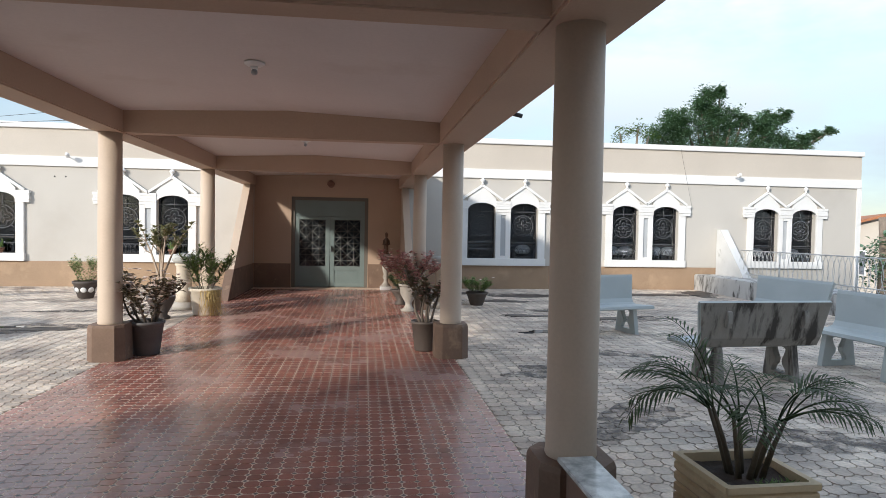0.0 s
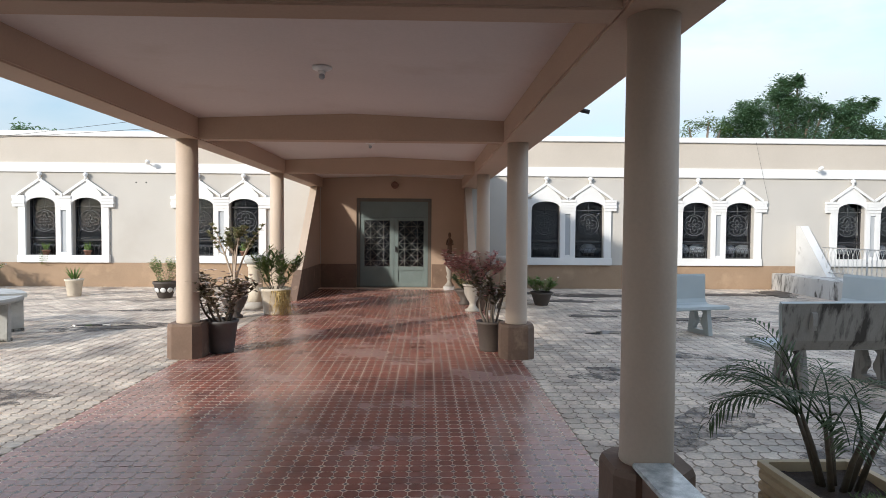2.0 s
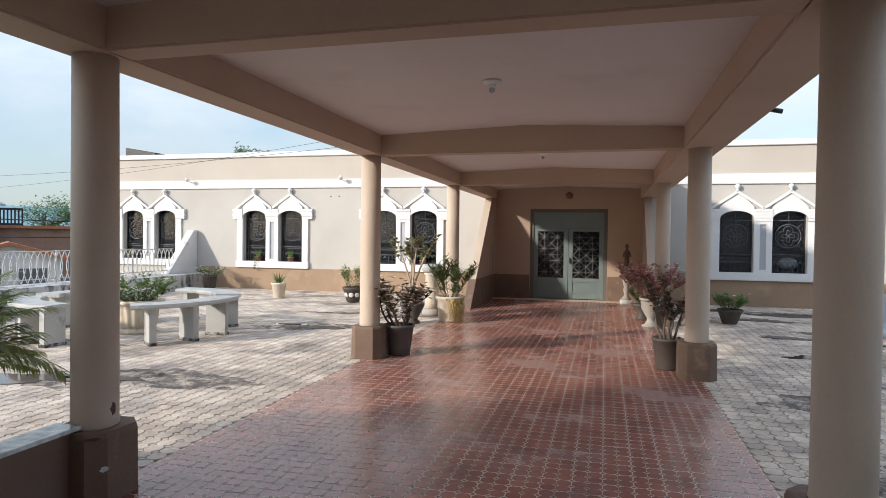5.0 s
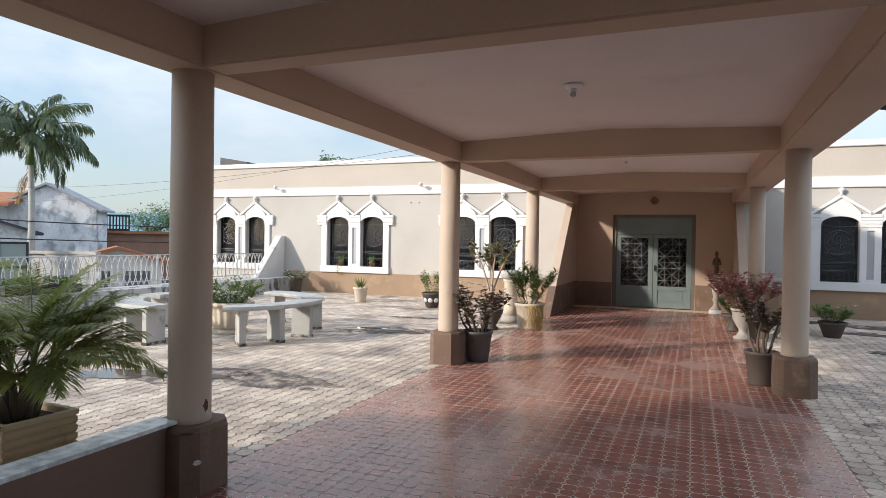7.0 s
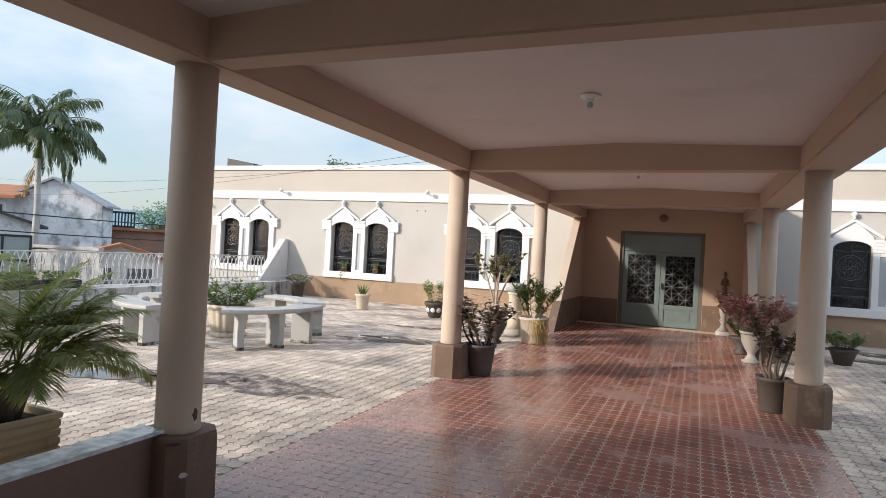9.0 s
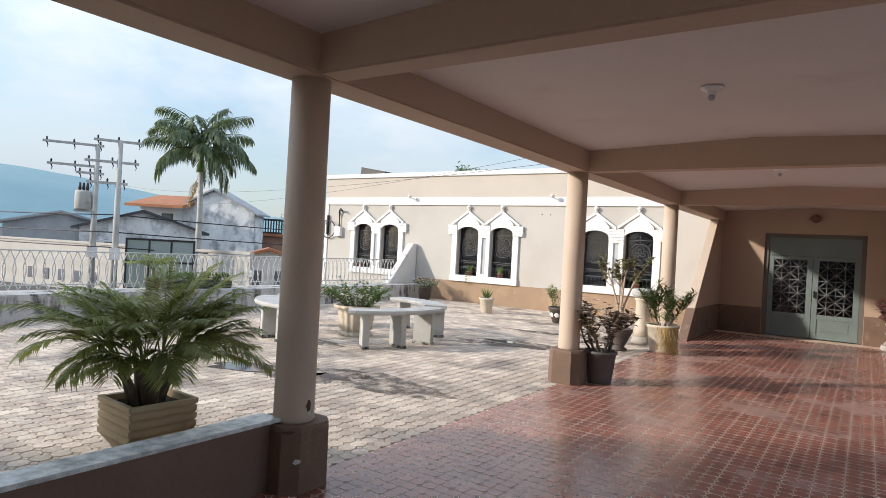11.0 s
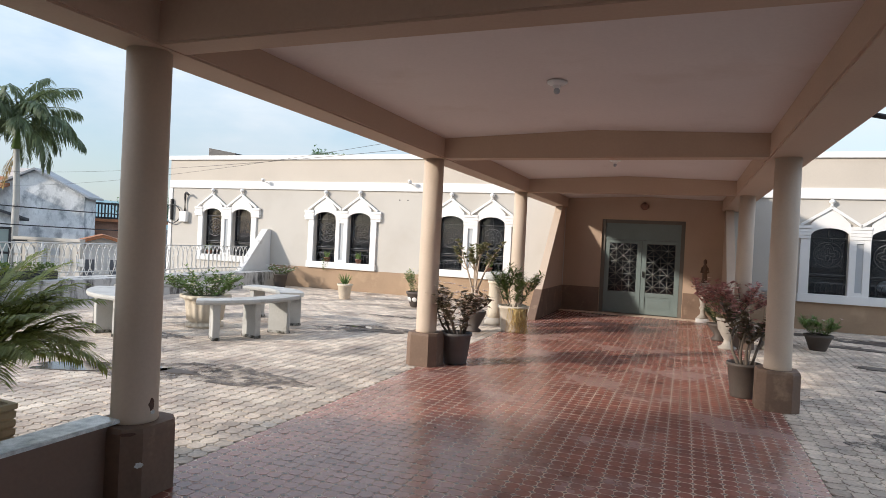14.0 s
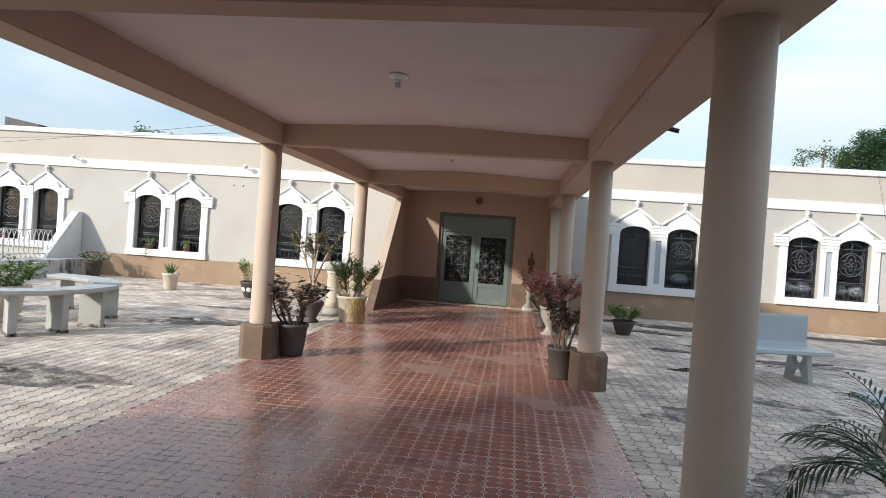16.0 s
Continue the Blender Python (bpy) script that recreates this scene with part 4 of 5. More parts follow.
t = bush_pot("oleander", "upright green oleander in a cream pot with hanging straw", (-2.57, 11.1, 0), P_CREAM, M_CREAMPOT, 0.24, 0.42, 11, 0.6, 0.3, M_OLEANDER, 0.17, 7, M_PINK, 34, 11, 0.009, fork=3, low=2, ratio=0.17)
r = random.Random(5)
bm = B()
for i in range(110):
    a = r.gauss(-0.85, 0.3)
    x, y = 0.28 * math.cos(a), 0.28 * math.sin(a)
    tube(bm, [(x * 0.9, y * 0.9, 0.47), (x * 1.08, y * 1.08, 0.44), (x * 1.16 + r.uniform(-0.05, 0.05), y * 1.16 + r.uniform(-0.04, 0.04), r.uniform(0.2, 0.33)), (x * 1.2 + r.uniform(-0.13, 0.13), y * 1.2, r.choice((0.01, r.uniform(0.02, 0.25))))], 0.005, 0.003, 3)
part("straw", bm, M_DRY, t, "dry hanging straw")
P_URN = [(0.17, 0.0), (0.18, 0.035), (0.12, 0.06), (0.075, 0.12), (0.07, 0.17), (0.12, 0.24), (0.19, 0.36), (0.21, 0.5), (0.235, 0.53), (0.235, 0.56), (0.2, 0.56), (0.18, 0.48)]
t = bush_pot("croton", "red-leaved croton in a weathered white footed urn", (1.09, 11.55, 0), [(r * 0.84, z * 0.95) for r, z in P_URN], M_URN, 0.19, 0.5, 15, 0.4, 0.62, M_REDLEAF, 0.105, 6, M_PINK, 110, 21, 0.01, fork=3, ratio=0.5)
r = random.Random(22)
bm = B()
for _ in range(70):
    a, d = r.uniform(0, 2 * math.pi), 0.3 * math.sqrt(r.random())
    rosette(bm, r, (d * math.cos(a), d * math.sin(a), r.uniform(0.52, 0.86)), 6, 0.09, 0.035, 0.0)
part("foliage", bm, M_DULLLEAF, t, "dusty green leaves in the middle")
bush_pot("leafy_shrub", "low dusty shrub in a brown footed bowl", (1.0, 12.6, 0), [(0.12, 0), (0.13, 0.03), (0.07, 0.1), (0.2, 0.28), (0.22, 0.32), (0.19, 0.32)], M_BROWNPOT, 0.18, 0.3, 6, 0.25, 0.25, M_DARKLEAF, 0.09, 8, None, 0, 23, 0.01)
P_BOWL = [(0.13, 0.0), (0.14, 0.02), (0.21, 0.22), (0.235, 0.24), (0.235, 0.28), (0.21, 0.28), (0.2, 0.22)]
bush_pot("bedding_plant", "low green plant with a white bloom in a clay bowl", (2.61, 12.55, 0), P_BOWL, M_BROWNPOT, 0.2, 0.24, 16, 0.2, 0.3, M_LEAF, 0.11, 7, M_PINK, 5, 31, 0.004, fork=2, ratio=0.14)
t = bush_pot("marigold", "yellow flowering plant in a dark bowl with pale discs", (-5.61, 13.6, 0), P_BOWL[:1] + [(0.15, 0.02), (0.235, 0.3), (0.26, 0.32), (0.26, 0.37), (0.23, 0.37), (0.22, 0.3)], M_BROWNPOT, 0.22, 0.31, 16, 0.46, 0.3, M_LEAF, 0.085, 4, M_YELLOW, 120, 33, 0.004, fork=3, low=1, ratio=0.2)
for k in range(9):
    a = 2 * math.pi * k / 9
    bm = lathe(B(), [(0.058, 0.0), (0.06, 0.006), (0.03, 0.01)], 14, Matrix.Translation((0.204 * math.cos(a), 0.204 * math.sin(a), 0.19)) @ pose(0, 0, 0, 0, 0, math.degrees(a)) @ pose(0, 0, 0, 0, 107, 0))
    part("disc", bm, M_WHITE, t, "pale painted disc")
bush_pot("white_daisies", "white flowering shrub in a brown pot by the ledge", (-10.85, 15.4, 0), P_TUB, M_BROWNPOT, 0.18, 0.35, 12, 0.2, 0.36, M_LEAF, 0.07, 4, M_WHITE, 70, 35, 0.006, fork=2, low=1)
bush_pot("garden_shrub", "green leafy plants in a large fluted cream urn", (-7.02, 8.08, 0), [(0.3, 0.0), (0.3, 0.06), (0.24, 0.09), (0.29, 0.12), (0.325, 0.4), (0.34, 0.46), (0.41, 0.48), (0.41, 0.53), (0.36, 0.53), (0.34, 0.46)], M_CREAMPOT, 0.34, 0.49, 30, 0.18, 0.56, M_LEAF, 0.075, 6, M_YELLOW, 50, 41, 0.005, 16, 0.07, low=1)
# slender frangipani-like tree in a brown pot
r = random.Random(77)
t = thing("slender_tree", "slender pale-barked shrub in a brown urn beside the walkway", "potted plant", (-3.17, 10.6, 0), "courtyard potted plants")
pot_round(t, [(0.14, 0.0), (0.15, 0.03), (0.1, 0.07), (0.2, 0.27), (0.23, 0.34), (0.23, 0.38), (0.2, 0.38), (0.19, 0.3)], M_BROWNPOT)
soil(t, 0.19, 0.33)
tips = []
for k, (dx, dy) in enumerate(((0.02, 0.0), (-0.3, 0.06), (0.34, -0.05), (-0.12, 0.25), (0.15, -0.25))):
    trunk = [Vector((0.03 * dx, 0.0, 0.33)), Vector((0.05 * dx, 0.01, 0.55)), Vector((0.2 * dx, 0.2 * dy, 0.8)), Vector((0.55 * dx, 0.55 * dy, 1.1)), Vector((0.85 * dx, 0.85 * dy, 1.3))]
    bm = tube(B(), trunk, 0.024, 0.012)
    for _ in range(4):
        tw = wander(r, trunk[-1 - r.randrange(2)], (dx + r.uniform(-0.4, 0.4), dy + r.uniform(-0.4, 0.4), 0.5), r.uniform(0.25, 0.42), 4, 0.35)
        tube(bm, tw, 0.011, 0.005, 5)
        tips += tw[2:]
    part("stem", bm, M_PALEBARK, t, "pale forked stem")
bm = B()
for p in tips:
    rosette(bm, r, p, 24, 0.1, 0.036)
part("foliage", bm, M_DULLLEAF, t)
# agave
r = random.Random(9)
t = thing("agave", "small spiky agave in a cream tapered pot", "potted plant", (-7.77, 13.9, 0), "courtyard potted plants")
pot_round(t, [(0.13, 0.0), (0.14, 0.02), (0.18, 0.34), (0.2, 0.35), (0.2, 0.39), (0.175, 0.39), (0.17, 0.33)], M_CREAMPOT)
soil(t, 0.17, 0.34)
bm = B()
for k in range(26):
    a = r.uniform(0, 2 * math.pi)
    leaf(bm, (0.03 * math.cos(a), 0.03 * math.sin(a), 0.34), (math.cos(a) * r.uniform(0.2, 0.9), math.sin(a) * r.uniform(0.2, 0.9), 1.0), Vector((0, 0, 1)), r.uniform(0.25, 0.38), 0.045, 0.05)
part("foliage", bm, M_LEAF, t)


M_PALMSTEM = mat("fibrous_brown_stem", (0.115, 0.088, 0.06), 0.8, 12, 0.4, fine=70, bump=0.4)


def box_planter(x, y, turn, label, seed, fronds, height, stems, lift, droop, n, blade, width, thick, leaves=M_PALMLEAF):
    """A square ribbed planter with a clump of areca palm."""
    t = thing("box_planter", label, "planter", (x, y, 0), "square planters", "", turn)
    bm = B()
    levels = [(0.13, 0.0), (0.17, 0.12), (0.225, 0.2)]
    z = 0.2
    for k in range(4):
        levels += [(0.235, z + 0.012), (0.235, z + 0.04), (0.222, z + 0.05)]
        z += 0.055
    levels += [(0.24, z + 0.005), (0.24, 0.455), (0.205, 0.455), (0.2, 0.39)]
    rings = [[bm.verts.new((sx * h, sy * h, zz)) for sx, sy in ((-1, -1), (1, -1), (1, 1), (-1, 1))] for h, zz in levels]
    for a, b in zip(rings, rings[1:]):
        for i in range(4):
            bm.faces.new((a[i], a[(i + 1) % 4], b[(i + 1) % 4], b[i]))
    bm.faces.new(rings[0][::-1])
    bm.faces.new(rings[-1])
    bmesh.ops.bevel(bm, geom=[e for e in bm.edges if abs(e.verts[0].co.z - e.verts[1].co.z) > 0.02], offset=0.008, segments=2, affect="EDGES")
    part("trough", bm, M_BOXPOT, t)
    bm = B()
    bmesh.ops.create_grid(bm, x_segments=8, y_segments=8, size=0.2, matrix=Matrix.Translation((0, 0, 0.41)))
    for v in bm.verts:
        v.co.z += 0.015 * noise.noise(v.co * 14)
    part("soil", bm, M_SOIL, t, "dark soil with litter")
    palm = tagged(new("areca_palm"), "", "", "", "")
    palm.matrix_basis = pose(x, y, 0.4)
    tagged(palm, "clump of areca palm with arching feather leaves", "palm", "potted palms")
    r = random.Random(seed)
    heads = []
    for k in range(stems):
        a = 2 * math.pi * k / stems + r.uniform(-0.4, 0.4)
        d = r.uniform(0.03, 0.11)
        p0 = Vector((d * math.cos(a), d * math.sin(a), 0.0))
        p1 = p0 + Vector((0.1 * math.cos(a), 0.1 * math.sin(a), r.uniform(0.18, 0.36)))
        part("stem", tube(B(), [p0, p0.lerp(p1, 0.5) + Vector((0, 0, 0.02)), p1], thick, thick * 0.55, 8), M_PALMSTEM, palm)
        heads.append((p1, a))
    for k in range(fronds):
        p, a = heads[k % len(heads)]
        turn_to = a + r.uniform(-1.1, 1.1)
        ln = height * r.uniform(0.75, 1.15)
        bm = B()
        e0 = r.uniform(*lift)
        frond(bm, r, p, turn_to, ln, e0, e0 - r.uniform(*droop), n, blade, width, 0.3, 0.006, 0.34)
        part("frond", bm, leaves, palm)
    return t


box_planter(-3.73, 2.33, -4, "square sand-coloured ribbed planter beside the low wall", 13, 84, 0.76, 11, (34, 88), (38, 95), 30, 0.19, 0.0165, 0.034)
box_planter(2.08, 2.42, 1, "square sand-coloured planter beside the low wall", 14, 27, 0.5, 8, (34, 86), (45, 110), 13, 0.155, 0.0115, 0.016, M_DARKLEAF)
weeds = thing("grass_tuft", "small green grass tuft growing at the planter edge", "grass", (2.2, 2.26, 0.405))
r = random.Random(17)
bm = B()
for _ in range(260):
    leaf(bm, (r.uniform(-0.11, 0.06), r.uniform(-0.025, 0.06), 0.0), spray(r, 0.4), Vector((0, 0, 1)), r.uniform(0.02, 0.055), 0.008)
part("foliage", bm, M_LEAF, weeds)


# trough shrubs on the ledge
def trough(x, y, length, seed):
    t = thing("trough_planter", "dark trough of low green shrubs on the ledge", "planter", (x, y, 0.44), "ledge troughs")
    part("trough", box(B(), -0.13, 0.13, -length / 2, length / 2, 0, 0.17, 0.012), M_BLACKIRON, t)
    r = random.Random(seed)
    bm = B()
    for _ in range(130):
        p = Vector((r.uniform(-0.14, 0.14), r.uniform(-length / 2, length / 2), 0.16 + r.uniform(0, 0.17)))
        rosette(bm, r, p, 5, 0.08, 0.03)
    part("foliage", bm, M_LEAF, t)


trough(-11.75, 8.55, 0.75, 3)
trough(-11.75, 7.7, 0.7, 4)
r = random.Random(6)
t = thing("ledge_palm", "small bushy palm in a dark pot on the ledge", "palm", (-11.6, 7.0, 0.44))
pot_round(t, [(0.12, 0.0), (0.16, 0.22), (0.17, 0.24), (0.15, 0.24), (0.14, 0.2)], M_BROWNPOT)
part("stem", tube(B(), [(0, 0, 0.15), (0.01, 0, 0.42)], 0.04, 0.03, 8), M_BARK, t)
for k in range(18):
    bm = B()
    frond(bm, r, (0, 0, 0.4), 2 * math.pi * k / 18 + r.uniform(-0.2, 0.2), r.uniform(0.5, 0.7), r.uniform(30, 80), r.uniform(-50, -10), 18, 0.16, 0.016, 0.4, 0.006)
    part("frond", bm, M_PALMLEAF, t)


# wet and dirty patches left on the pavers
M_WATER = mat("standing_water", (0.10, 0.085, 0.075), 0.05, 3.0, 0.3, fine=8, bump=0.01)
M_STAIN = mat("dark_damp_stain", (0.105, 0.085, 0.072), 0.6, 3.0, 0.4, dark=(0.06, 0.05, 0.044), fine=40, bump=0.15)
patchy(M_STAIN, 5.0, 0.40, 0.62, 0.88)


def puddle(x, y, a, b, seed, turn=0, material=M_STAIN, label="dark damp stain on the courtyard pavers"):
    high = 0.0045 if material == M_STAIN else 0.0085
    r = random.Random(seed)
    bm = B()
    k = [r.uniform(0, 6.28) for _ in range(4)]
    ring = []
    for i in range(48):
        t = 2 * math.pi * i / 48
        q = 1 + 0.25 * math.sin(2 * t + k[0]) + 0.2 * math.sin(3 * t + k[1]) + 0.12 * math.sin(7 * t + k[2]) + 0.08 * math.sin(11 * t + k[3])
        ring.append((a * q * math.cos(t), b * q * math.sin(t)))
    top = [bm.verts.new((u, v, high)) for u, v in ring]
    low = [bm.verts.new((u * 1.02, v * 1.02, 0.0)) for u, v in ring]
    bm.faces.new(top)
    for i in range(48):
        bm.faces.new((low[i], low[(i + 1) % 48], top[(i + 1) % 48], top[i]))
    o = tagged(new("puddle", mesh_of("puddle", bm, material)), label, "puddle", "wet patches", "structure")
    o.matrix_basis = pose(x, y, 0, 0, 0, turn)


STAINS = ((4.6, 14.4, 1.3, 0.5, -10), (3.2, 13.3, 0.7, 0.25, 0), (5.6, 13.5, 0.7, 0.25, 5), (3.3, 10.9, 0.5, 0.2, 5), (4.1, 11.6, 0.6, 0.2, -5), (5.0, 10.4, 0.8, 0.3, 10),
          (9.0, 15.0, 0.7, 0.45, 60), (7.4, 14.7, 1.2, 0.35, -8), (-5.2, 5.2, 0.8, 0.35, 15), (-4.1, 5.5, 0.9, 0.3, -4), (-4.6, 9.6, 1.1, 0.35, 8), (-4.2, 11.6, 1.2, 0.2, 5), (2.5, 4.6, 0.6, 0.3, 30),
          (3.6, 4.0, 0.5, 0.35, 0), (2.2, 6.4, 0.4, 0.25, 0), (3.4, 7.4, 0.6, 0.2, -15), (-7.4, 7.0, 0.9, 0.25, 0))
for n, (x, y, a, b, turn) in enumerate(STAINS):
    puddle(x, y, a, b, 60 + n, turn)
puddle(-5.75, 5.0, 0.62, 0.26, 91, 15, M_WATER, "shallow puddle of water on the pavers")
puddle(-4.9, 9.7, 0.4, 0.1, 92, 5, M_WATER, "shallow puddle of water on the pavers")
WET = mat("dark_wet_patch", (0.085, 0.068, 0.058), 0.5, 3.0, 0.35, fine=40, bump=0.1)
glossier(WET, 0.25)
for n, (x, y, a, b, turn) in enumerate(((4.5, 14.3, 0.75, 0.26, -10), (3.3, 13.2, 0.4, 0.13, 0), (5.5, 13.6, 0.4, 0.14, 5), (3.2, 10.9, 0.3, 0.1, 5), (4.1, 11.6, 0.35, 0.1, -5), (5.0, 10.6, 0.45, 0.13, 10), (9.0, 15.0, 0.5, 0.3, 60),
                                        (7.4, 14.7, 0.8, 0.2, -8), (-4.5, 9.5, 0.4, 0.09, 5), (-5.0, 5.25, 0.3, 0.08, 10), (2.7, 14.9, 0.5, 0.15, 0))):
    puddle(x, y, a * 1.25, b * 1.3, 160 + n, turn, WET, "dark wet patch on the courtyard pavers")
puddle(3.0, 9.1, 0.3, 0.12, 93, 5, M_WATER, "shallow puddle of water on the pavers")


# pots on window sills, baskets inside
def sill_pot(x, seed, trailing):
    r = random.Random(seed)
    t = thing("sill_pot", "small terracotta pot with a plant on a window sill", "potted plant", (x, FY - 0.0, 0.826), "sill pots")
    pot_round(t, [(0.06, 0.0), (0.09, 0.1), (0.1, 0.1), (0.1, 0.13), (0.085, 0.13)], M_TERRA, seg=16)
    bm = B()
    for _ in range(26):
        leaf(bm, (r.uniform(-0.05, 0.05), r.uniform(-0.05, 0.05), 0.12), (r.uniform(-0.5, 0.5), r.uniform(-0.5, 0.5), 1), Vector((0, 1, 0)), r.uniform(0.12, 0.26), 0.03)
    if trailing:
        for k in range(9):
            x0 = r.uniform(-0.1, 0.1)
            for i in range(8):
                leaf(bm, (x0, -0.11, 0.1 - 0.05 * i), spray(r), Vector((0, 0, 1)), 0.06, 0.025)
    part("foliage", bm, M_LEAF, t)


for x, s, tr in ((PAIRS[1] - OFF + 0.1, 1, True), (PAIRS[1] + OFF, 2, False), (PAIRS[2] + OFF - 0.02, 3, False), (PAIRS[0] - OFF - 0.1, 6, False)):
    sill_pot(x, s, tr)


def basket(x):
    t = thing("basket", "pale woven round basket standing inside a window", "basket", (x, FY + 0.42, 0.0), "baskets behind glass")
    part("stool", lathe(B(), [(0.17, -0.1), (0.16, 0.9), (0.19, 0.92), (0.19, 0.95)], 16), M_GREYPOT, t, "dark round stand")
    bm = lathe(B(), [(0.17, 0.95), (0.23, 1.02), (0.225, 1.06), (0.19, 1.14), (0.1, 1.19), (0.02, 1.2)], 24, None, 24, 0.05)
    part("weave", bm, M_WHITE, t)


for x in (PAIRS[3] + OFF + 0.08, PAIRS[4] - OFF - 0.22, PAIRS[4] - OFF + 0.2, PAIRS[4] + OFF - 0.12, PAIRS[4] + OFF + 0.32, PAIRS[5] - OFF, PAIRS[5] + OFF - 0.05):
    basket(x)


# pedestals, statue
def pedestal(x, y, label):
    t = thing("pedestal", label, "pedestal", (x, y, 0), "stone pedestals")
    part("base", lathe(B(), [(0.2, 0.0), (0.2, 0.07), (0.17, 0.1), (0.16, 0.14)], 24), M_URN, t)
    part("shaft", lathe(B(), [(0.15, 0.14), (0.14, 0.3), (0.135, 0.8), (0.15, 0.82), (0.165, 0.85), (0.15, 0.87)], 24), M_CREAMPOT, t)
    part("top", lathe(B(), [(0.16, 0.87), (0.215, 0.92), (0.22, 1.0), (0.19, 1.04), (0.06, 1.05)], 24), M_CONC, t, "round grey stone top")


pedestal(-3.14, 11.85, "white round pedestal with a grey stone top")
pedestal(1.82, 12.05, "white round pedestal with a grey stone top")
t = thing("baluster_stand", "white turned baluster stand beside the door", "stand", (0.8, 15.75, 0))
part("foot", box(B(), -0.15, 0.15, -0.15, 0.15, 0, 0.09, 0.012), M_WHITE, t)
part("body", lathe(B(), [(0.11, 0.09), (0.12, 0.12), (0.06, 0.19), (0.05, 0.26), (0.085, 0.33), (0.055, 0.4), (0.085, 0.5), (0.1, 0.6), (0.06, 0.74), (0.08, 0.84), (0.12, 0.88), (0.12, 0.93)], 20), M_URN, t)
bm = lathe(B(), [(0.1, 0.0), (0.1, 0.03), (0.085, 0.05), (0.075, 0.2), (0.085, 0.32), (0.095, 0.38), (0.05, 0.43), (0.03, 0.45), (0.052, 0.48), (0.055, 0.53), (0.04, 0.57), (0.01, 0.585)], 16, Matrix.Diagonal((1, 0.8, 1, 1)))
tube(bm, [(0.085, -0.02, 0.37), (0.12, -0.07, 0.26), (0.03, -0.1, 0.25)], 0.026, 0.02, 8)
tube(bm, [(-0.085, -0.02, 0.37), (-0.12, -0.07, 0.26), (-0.03, -0.1, 0.25)], 0.026, 0.02, 8)
st = tagged(new("statue", mesh_of("statue", bm, M_STATUE)), "small dark brown carved statue on the white stand", "statue")
st.matrix_basis = pose(0.8, 15.75, 0.93) @ Matrix.Diagonal((0.72, 0.72, 0.95, 1))

# ---- fixtures ----
for y, z in ((5.03, CEIL_Z + RISE), (9.65, CEIL_Z + RISE)):
    t = thing("ceiling_lamp", "white bulb holder on the porch ceiling", "lamp", (MIDX, y, z - 0.005), "porch ceiling lamps")
    part("rose", lathe(B(), [(0.085, 0.0), (0.085, -0.015), (0.06, -0.03), (0.045, -0.035)], 20), M_LAMP, t)
    part("holder", lathe(B(), [(0.032, -0.03), (0.03, -0.055), (0.026, -0.06)], 16), M_LAMP, t)
    part("bulb", lathe(B(), [(0.018, -0.06), (0.026, -0.075), (0.026, -0.09), (0.015, -0.104), (0.003, -0.107)], 16), M_GREYPANEL, t, "unlit frosted bulb")
t = thing("wall_lantern", "small rusty brown lantern above the door", "lamp", ((DX0 + DX1) / 2 + 0.02, FY - 0.002, 2.72))
part("back", lathe(B(), [(0.09, 0.0), (0.09, 0.02), (0.05, 0.03)], 16, pose(0, 0, 0, 90)), M_TERRA, t)
part("shade", lathe(B(), [(0.06, -0.06), (0.1, -0.02), (0.1, 0.03), (0.05, 0.08), (0.01, 0.1)], 16, Matrix.Translation((0, -0.1, 0))), M_TERRA, t)
for x in (10.69, -7.02, -12.06):
    t = thing("floodlight", "small white floodlight on the string course", "lamp", (x, FY - 0.05, 3.2), "facade floodlights")
    part("arm", tube(B(), [(0, 0, 0), (0, -0.09, 0.0), (0, -0.14, 0.03)], 0.014), M_WHITE, t)
    part("head", lathe(B(), [(0.03, 0.09), (0.045, 0.06), (0.06, 0.0), (0.062, -0.01), (0.05, -0.012)], 14, Matrix.Translation((0, -0.17, 0.04)) @ pose(0, 0, 0, 60)), M_WHITE, t)
for x, s in ((1.575, 5.3), (1.575, 3.9)):
    t = thing("drain_spout", "short dark drain spout under the roof edge", "pipe", (x, s, 2.68), "roof drain spouts")
    part("pipe", tube(B(), [(0, 0, 0), (0.09, 0, -0.02)], 0.02, seg=10), M_BLACKIRON, t)
t = thing("service_box", "grey meter box with black conduit loops on the facade", "meter box", (-15.35, FY, 0))
part("box", box(B(), -0.15, 0.15, -0.14, 0.0, 1.85, 2.2, 0.01), M_LAMP, t)
part("conduit", tube(B(), [(0.02, -0.05, 2.2), (0.02, -0.06, 2.65), (0.06, -0.1, 2.78), (0.16, -0.16, 2.82), (0.28, -0.18, 2.74)], 0.035, seg=8), M_BLACKIRON, t)
part("cable", tube(B(), [(-0.5 + 0.35 * math.cos(a * 0.5), -0.08, 2.1 + 0.32 * math.sin(a * 0.5)) for a in range(14)], 0.018, seg=6), M_BLACKIRON, t)
part("rack", box(B(), -0.58, -0.52, -0.1, 0.0, 1.9, 2.6, 0.005), M_BLACKIRON, t)
bm = prism(B(), [(-16.1, 3.9), (-14.9, 3.9), (-14.9, 4.42), (-16.1, 4.62)], 2.4, Matrix.Translation((0, 18.0, 0)))
solid("roof_hood", bm, M_BLACKIRON, "dark sloping metal hood on the flat roof", "roof", "")

